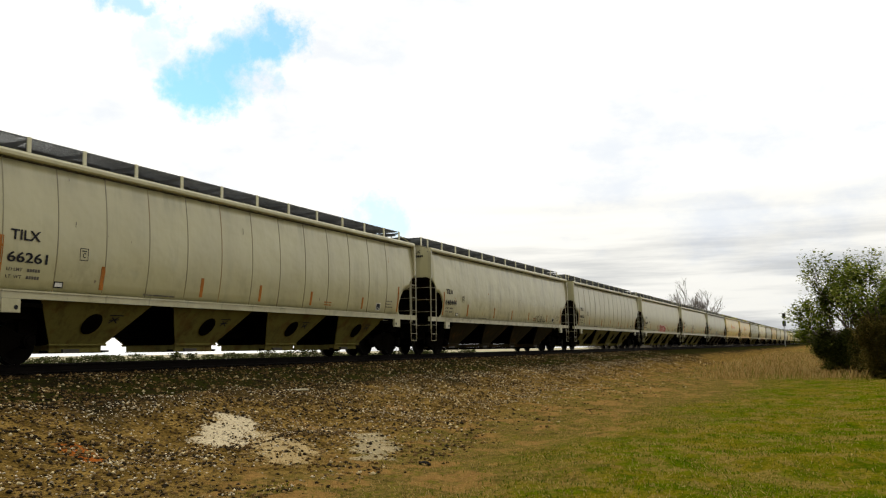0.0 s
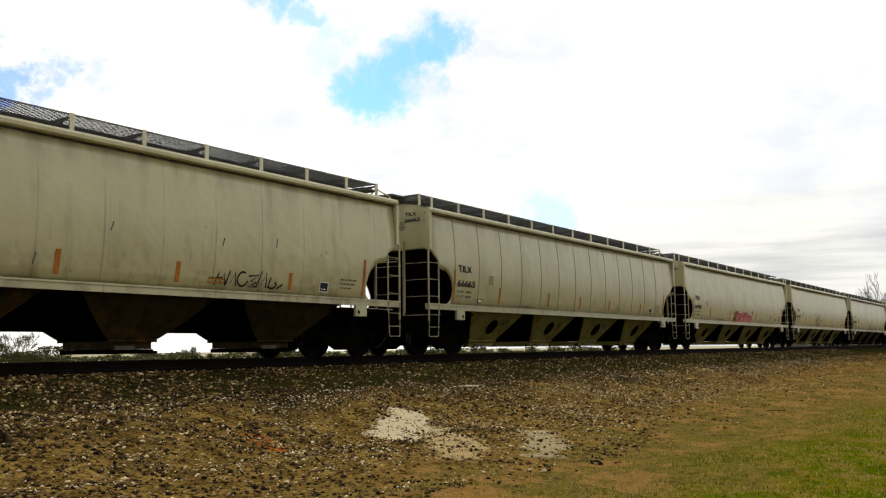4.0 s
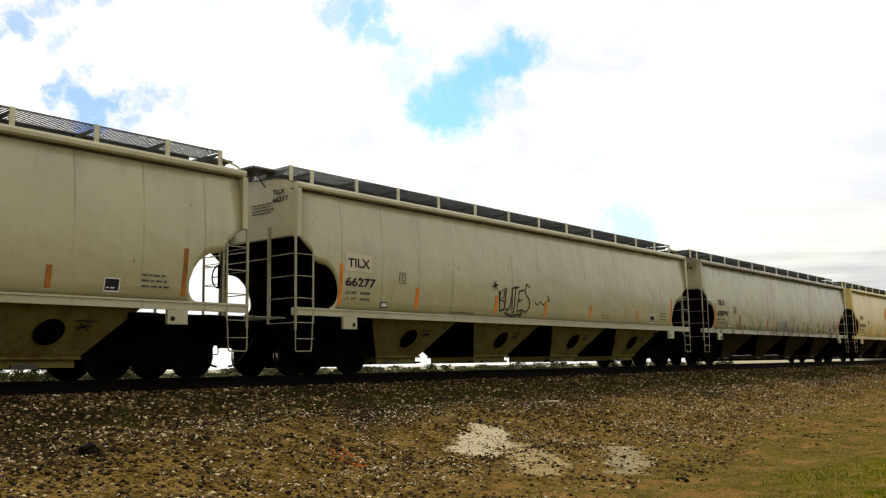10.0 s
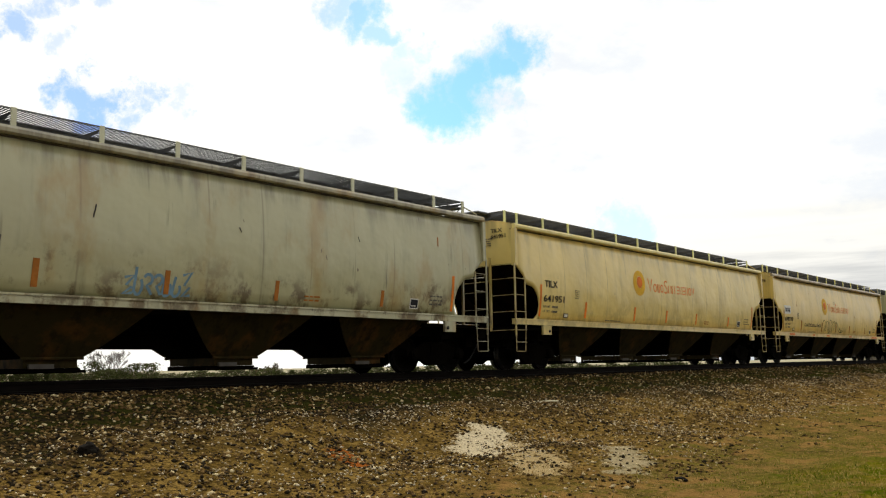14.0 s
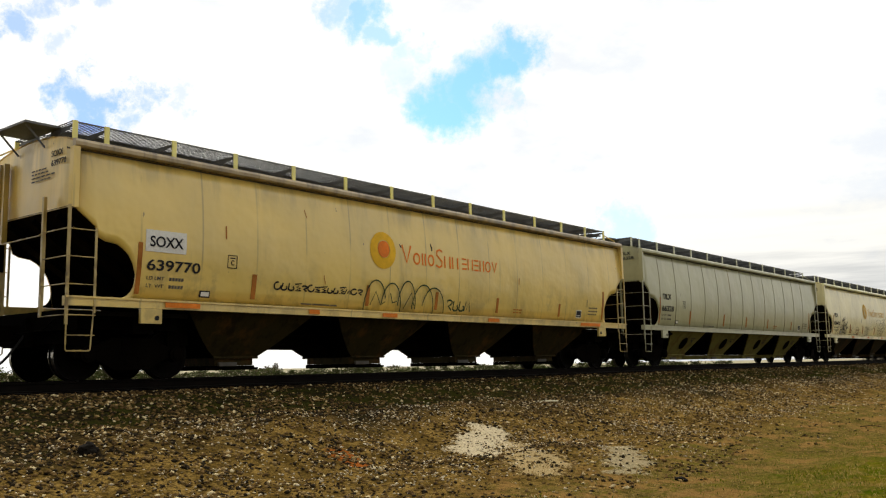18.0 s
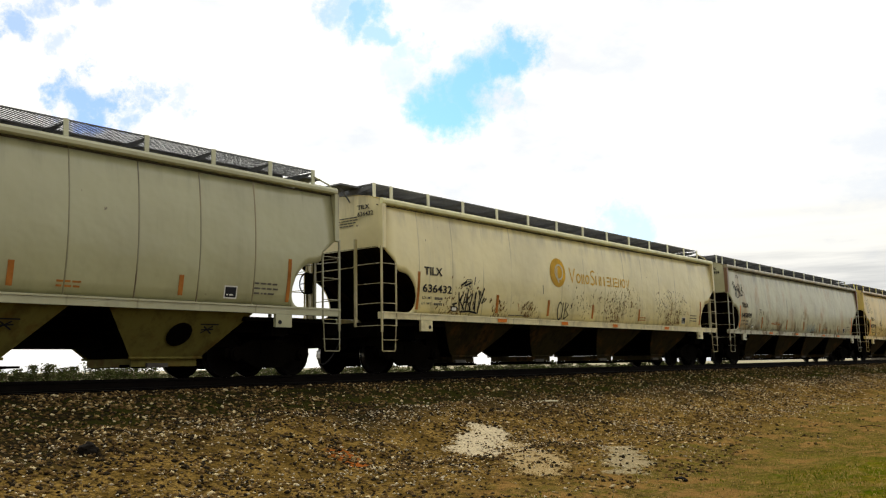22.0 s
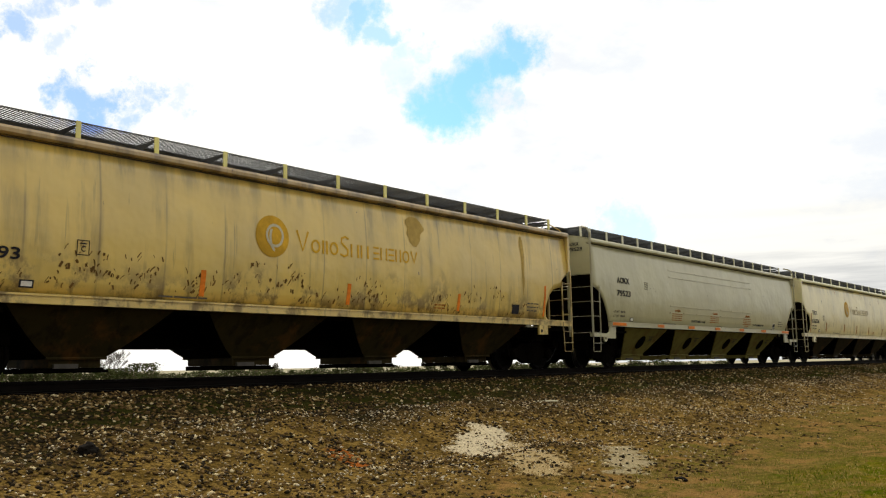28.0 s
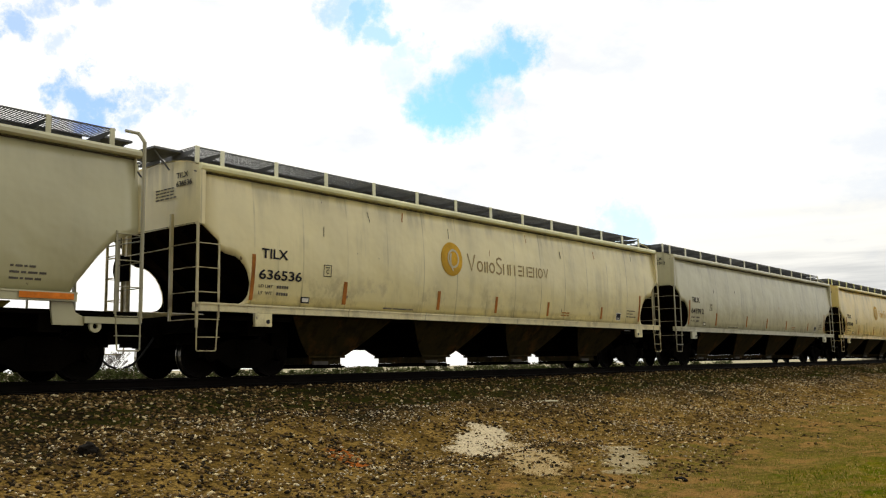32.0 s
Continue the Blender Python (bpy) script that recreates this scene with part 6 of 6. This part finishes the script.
    # tall jagged tag, a round short one and brown smears along the sill
    for x0, h, pts in ((-0.30, 0.30, [(0.0, 0.6), (0.25, 0.75), (0.05, 0.5), (0.30, 0.2)]),
                       (0.0, 0.62, [(0.0, 0.9), (0.10, 0.0), (0.06, 0.5), (0.30, 1.0), (0.10, 0.45), (0.34, 0.05)]),
                       (0.25, 0.62, [(0.0, 0.1), (0.14, 0.9), (0.20, 0.3), (0.05, 0.4), (0.26, 0.5)]),
                       (0.42, 0.66, [(0.0, 0.0), (0.08, 1.0), (0.26, 0.8), (0.06, 0.5), (0.28, 0.05)]),
                       (0.64, 0.60, [(0.0, 0.05), (0.10, 0.95), (0.18, 0.3), (0.28, 1.0), (0.30, 0.0)]),
                       (0.86, 0.62, [(0.0, 0.1), (0.12, 1.0), (0.22, 0.1), (0.34, 1.05)]),
                       (1.08, 0.74, [(0.0, 0.9), (0.12, 0.5), (0.32, 1.0), (0.10, 0.4), (0.02, -0.1)]),
                       (1.30, 0.50, [(0.0, 0.5), (0.12, 0.9), (0.10, 0.6), (0.24, 0.85)]),
                       (0.10, 0.70, [(0.0, 1.1), (0.30, 1.3), (0.20, 1.1), (0.55, 1.25)]),
                       (0.15, 0.30, [(0.0, -0.1), (0.5, 0.0), (0.9, -0.15)])):
        line = bmesh.new()
        stroke(line, [((x0 + px) * 0.78, pz * h * 0.85) for px, pz in pts], 0.024)
        wrap(line, -6.95, 1.56, FLEET[4], "graffiti_stroke", SPRAY_BLACK, "jagged black spray stroke", 0.012)
    for pts in (loop_pts(0.13, 0.24, 0.12, 0.26, 50, 310), [(0.30, 0.50), (0.26, 0.0)], [(0.40, 0.0), (0.44, 0.52), (0.60, 0.44), (0.46, 0.28), (0.64, 0.14), (0.42, 0.02)], [(0.74, 0.42), (0.82, 0.50), (0.76, 0.34)]):
        line = bmesh.new()
        stroke(line, pts, 0.022)
        wrap(line, -2.05, 1.48, FLEET[4], "graffiti_stroke", SPRAY_BLACK, "rounded black spray stroke", 0.012)
    for x, z, w, n in ((-3.7, 1.46, 0.9, 3), (-5.1, 1.44, 0.8, 2), (-7.3, 1.44, 1.2, 2), (1.5, 1.46, 0.9, 3), (5.6, 1.46, 0.8, 3), (6.4, 1.5, 0.6, 2)):
        for k in range(n):
            wrap(splash(rng, w, 0.45, 26, 1.15), x + rng.uniform(-0.2, 0.2), z, FLEET[4], "spatter", MUD, "brown smeared spatter", 0.009)
    knot = bmesh.new()
    rng = random.Random(20)
    for k in range(20):
        a0 = rng.uniform(0, 360)
        stroke(knot, loop_pts(0.1 + 0.052 * k + rng.uniform(-0.1, 0.1), rng.uniform(0.12, 0.62), rng.uniform(0.04, 0.16), rng.uniform(0.06, 0.20), a0, a0 + rng.uniform(100, 260)), 0.019)
    stroke(knot, loop_pts(0.68, 0.93, 0.14, 0.05), 0.016)
    wrap(knot, -9.35, 2.76, FLEET[5], "graffiti_tag", INK, "tangled black spray tag", 0.009)
    wrap(scribble(1.0, 0.12, 0.014, 25, 6), -4.6, 1.75, FLEET[5], "graffiti_tag", RUSTY, "brown spray tag")
    wrap(scribble(1.5, 0.4, 0.02, 26, 5), 0.4, 1.52, FLEET[5], "graffiti_tag", SPRAY_BLUE, "faded blue tag")
    wrap(scribble(0.8, 0.4, 0.014, 21, 3), -9.3, 3.3, FLEET[6], "graffiti_tag", FADED, "thin grey spray tag")
    wrap(scribble(0.9, 0.4, 0.014, 23, 3), -9.0, 2.85, FLEET[6], "graffiti_tag", FADED, "thin grey spray tag")
    clean_car(FLEET[7])
    stained_car(FLEET[6])
    for idx, spots in ((2, ((-7.9, 0.75), (-4.4, 0.3), (-2.12, 0.5), (2.0, 0.5), (6.8, 1.2))), (4, ((-5.2, 0.4), (-1.95, 0.35), (1.2, 0.3), (5.0, 0.35))),
                       (5, ((-5.2, 0.4), (-1.6, 0.35), (2.6, 0.4), (5.2, 0.35)))):
        for x, w in spots:
            bm = bmesh.new()
            box(bm, 0, w, -0.006, 0, 0, 0.09)
            part("sill_reflector", bm, ORANGE, FLEET[idx], "orange reflective strip", at=pose(x, -1.647, 1.30))


make_train()

# ---------------------------------------------------------------- trees and signal


def limbs(bm, at, way_, length, r, depth, rng, tips, spread_=0.6, thin=0.006):
    end = at + way_ * length
    rod(bm, at, end, max(r, thin), 5 if depth > 1 else 3, max(r * 0.65, thin))
    if depth <= 1:
        tips.extend(at.lerp(end, q) for q in (0.35, 0.7))
    if depth == 0:
        tips.append(end)
        return
    for k in range(rng.choice((2, 3, 3))):
        d = (way_ + Vector((rng.uniform(-1, 1), rng.uniform(-1, 1), rng.uniform(-0.25, 0.8))) * spread_).normalized()
        limbs(bm, at.lerp(end, rng.uniform(0.6, 1.0)), d, length * rng.uniform(0.62, 0.85), r * 0.6, depth - 1, rng, tips, spread_, thin)


def bare_tree(name, x, y, height, seed, label, stems=1, fan=0.0):
    rng = random.Random(seed)
    bm, tips = bmesh.new(), []
    for k in range(stems):
        a = 2 * math.pi * k / stems + rng.uniform(-0.5, 0.5)
        d = Vector((math.cos(a) * fan * rng.uniform(0.4, 1.0), math.sin(a) * fan * rng.uniform(0.4, 1.0), 1)).normalized()
        limbs(bm, Vector((0, 0, -0.2)), d, height * 0.27 * (rng.uniform(0.75, 1.0) if stems > 1 else 1.0), height * 0.014, 5 if stems > 1 else 6, rng, tips, 0.55, 0.02)
    t = thing(name, label, "tree", at=pose(x, y, ground_z(x, y)))
    part("trunk", bm, GREYBARK, t)
    return t


def leafy(name, x, y, height, width, seed, label, leaf_mat, per_tip, leaf, stems=5, depth=4, base=0.0):
    rng = random.Random(seed)
    bm, tips = bmesh.new(), []
    for k in range(stems):
        a = 2 * math.pi * k / stems + rng.uniform(-0.4, 0.4)
        lean = rng.uniform(0.15, 0.75) * width / height
        limbs(bm, Vector((0.3 * math.cos(a), 0.3 * math.sin(a), -0.2)), Vector((math.cos(a) * lean, math.sin(a) * lean, 1)).normalized(), height * rng.uniform(0.27, 0.34), 0.07, depth, rng, tips, 0.5)
    t = thing(name, label, "tree", at=pose(x, y, ground_z(x, y)))
    part("trunk", bm, BARK, t)
    places = []
    if base < 0.5:  # shrubs are clothed to the ground
        for _ in range(260):
            a, q = rng.uniform(0, 2 * math.pi), width * 0.42 * math.sqrt(rng.random())
            tips.append(Vector((q * math.cos(a), q * math.sin(a), rng.uniform(base, height * 0.45))))
    for p in tips:
        for _ in range(per_tip):
            places.append((p.x + rng.gauss(0, 0.15), p.y + rng.gauss(0, 0.15), max(base, p.z + rng.gauss(0, 0.15))))
    crown = pieces("crown", places, [(0, 0, 0), (0.35, 0.3, 0.1), (0, 1, 0.0), (-0.35, 0.3, 0.1)], [(0, 1, 2), (0, 2, 3)], leaf_mat, label, "foliage", leaf, 1.0)
    crown.parent = t
    del crown["category"]
    return t


leafy("spring_tree", 48.0, -18.6, 7.6, 9.0, 4, "multi-stemmed tree in pale green young leaf", LEAF, 9, (0.10, 0.22), 10, 4, 1.0)
leafy("spring_tree", 49.5, -17.2, 5.6, 7.0, 14, "smaller multi-stemmed tree in pale green leaf", LEAF, 10, (0.09, 0.20), 9, 4, 0.7)
leafy("dark_shrub", 45.6, -18.6, 4.0, 4.4, 6, "dense dark olive shrub at the lawn's edge", DARKLEAF, 110, (0.05, 0.12), 10, 3, 0.12)
leafy("dark_shrub", 47.9, -17.0, 3.3, 4.2, 7, "dark green shrub standing in dry grass", GREENLEAF, 110, (0.05, 0.12), 9, 3, 0.3)
leafy("dark_shrub", 43.6, -20.2, 3.0, 4.0, 16, "dense dark olive shrub at the lawn's edge", DARKLEAF, 110, (0.05, 0.12), 9, 3, 0.12)
bare_tree("bare_tree", 230.0, 16.0, 22.0, 3, "tall bare grey tree beyond the train", 8, 0.38)
for x, y, h, seed in ((300.0, 14.0, 10.5, 8), (335.0, 19.0, 11.5, 21), (372.0, 16.0, 12.0, 22), (420.0, 22.0, 15.0, 23)):
    bare_tree("bare_tree", x, y, h, seed, "bare grey tree beyond the train", 4, 0.6)
bare_tree("bare_tree", 69.5, 104.0, 6.6, 9, "small bare tree in the far hedge", 5, 0.9)
bare_tree("bare_tree", 95.0, 98.0, 4.2, 10, "small bare tree in the far hedge", 4, 0.9)


def hedge(name, label, spots, mat, seed, leaf, dense):
    rng = random.Random(seed)
    places = []
    for x, y, w, h in spots:
        z0 = ground_z(x, y)
        for _ in range(int(dense * h * max(1.0, w / 4))):
            u = rng.random() ** 0.7
            places.append((x + rng.gauss(0, w * 0.35) * (1.05 - 0.6 * u), y + rng.gauss(0, w * 0.3), z0 + h * u))
    pieces(name, places, [(0, 0, 0), (0.5, 0.3, 0.3), (0, 1, 0.3), (-0.5, 0.3, 0.4)], [(0, 1, 2), (0, 2, 3)], mat, label, "hedge", leaf, 1.0)


def make_hedges():
    rng = random.Random(31)
    # shrubs and scrub across the field
    spots = []
    for k in range(17):
        az = 19.0 + k * 0.85 + rng.uniform(-0.25, 0.25)
        d = 128 + rng.uniform(-8, 8)
        spots.append((d * math.sin(radians(az)), -15.86 + d * math.cos(radians(az)), rng.uniform(1.6, 3.0), rng.uniform(1.8, 2.9)))
    for k in range(110):
        az = 18 + k * 0.46
        d = 134 + rng.uniform(-6, 10)
        spots.append((d * math.sin(radians(az)), -15.86 + d * math.cos(radians(az)), rng.uniform(1.2, 2.6), rng.uniform(0.8, 1.75)))
    hedge("far_hedge", "row of olive shrubs across the pale field", spots, FARLEAF, 1, (0.13, 0.36), 260)
    spots = []
    for k in range(90):
        az = 76 + k * 0.19
        d = 520 + rng.uniform(-60, 60)
        spots.append((d * math.sin(radians(az)), -15.86 + d * math.cos(radians(az)), rng.uniform(7, 14), rng.uniform(4, 10)))
    hedge("far_woods", "grey-brown far woods at the horizon", spots, FARWOOD, 2, (0.25, 0.6), 110)


make_hedges()


def make_signal():
    x, y = 250.0, -4.2
    z = ground_z(x, y)
    s = thing("railway_signal", "black-headed railway signal on a silver mast", "signal", at=pose(x, y, z))
    bm = bmesh.new()
    rod(bm, (0, 0, 0), (0, 0, 8.6), 0.09, 8)
    part("mast", bm, SILVER, s)
    for h in (8.0, 5.9):
        bm = bmesh.new()
        box(bm, -0.25, 0.05, -0.42, 0.42, h - 0.65, h + 0.65)
        soften(bm, 0.08)
        for dz in (0.35, -0.35):
            rod(bm, (-0.25, 0, h + dz), (-0.5, 0, h + dz), 0.16, 8)
        part("signal_head", bm, SIGNALPAINT, s, "black signal head with hooded lamps")
    bm = bmesh.new()
    for k in range(20):
        rod(bm, (-0.25, -0.2, 0.5 + 0.35 * k), (-0.25, 0.2, 0.5 + 0.35 * k), 0.015, 4)
    for yy in (-0.2, 0.2):
        rod(bm, (-0.25, yy, 0.2), (-0.25, yy, 7.4), 0.02, 4)
    part("ladder", bm, SILVER, s)


make_signal()

# ---------------------------------------------------------------- movement


# where the middle of the car at place 0 is, second by second, in metres along the track
TRAVEL = [124.60, 116.57, 108.55, 100.49, 92.41, 84.32, 76.19, 68.03, 59.82, 51.51, 43.11, 34.68, 26.28, 17.90, 9.52, 1.13, -7.32, -15.86, -24.46, -33.03,
          -41.53, -50.03, -58.62, -67.32, -76.07, -84.85, -93.69, -102.57, -111.45, -120.32, -129.18, -138.06, -146.97]
# slack in the couplings: how far each car stands from its even spacing
SLACK = {-6: -0.03, -5: -0.03, -4: 0.0, -3: 0.02, -2: 0.0, -1: -0.055, 0: -0.065, 1: -0.045, 2: -0.015, 3: 0.045, 4: 0.095, 5: 0.155, 6: 0.135, 7: 0.09, 8: -0.045, 9: -0.025}


def travel(t):
    """How far along the track the car at place 0 has its middle at t seconds: a smooth curve through TRAVEL."""
    k = max(0, min(31, int(t)))
    q = t - k
    p1, p2 = TRAVEL[k], TRAVEL[k + 1]
    p0 = TRAVEL[k - 1] if k else 2 * p1 - p2
    p3 = TRAVEL[k + 2] if k < 31 else 2 * p2 - p1
    return p1 + 0.5 * q * (p2 - p0 + q * (2 * p0 - 5 * p1 + 4 * p2 - p3 + q * (3 * (p1 - p2) + p3 - p0)))


def motions():
    for idx, car in FLEET.items():
        walk(car, [(float(t), pose(travel(t) + idx * PITCH + SLACK.get(idx, 0.0), 0, 0)) for t in range(33)])
    start = travel(0.0)
    steps = [k * 2 / FPS for k in range(16 * FPS + 1)]
    for idx in range(-5, 10):
        for truck in (o for o in FLEET[idx].children if o.name.startswith("truck")):
            for ws in (o for o in truck.children if o.name.startswith("wheelset")):
                at = ws.matrix_basis.translation.copy()
                walk(ws, [(t, pose(at.x, 0, at.z, 0, math.degrees((travel(t) - start) / 0.457), 0)) for t in steps])


motions()
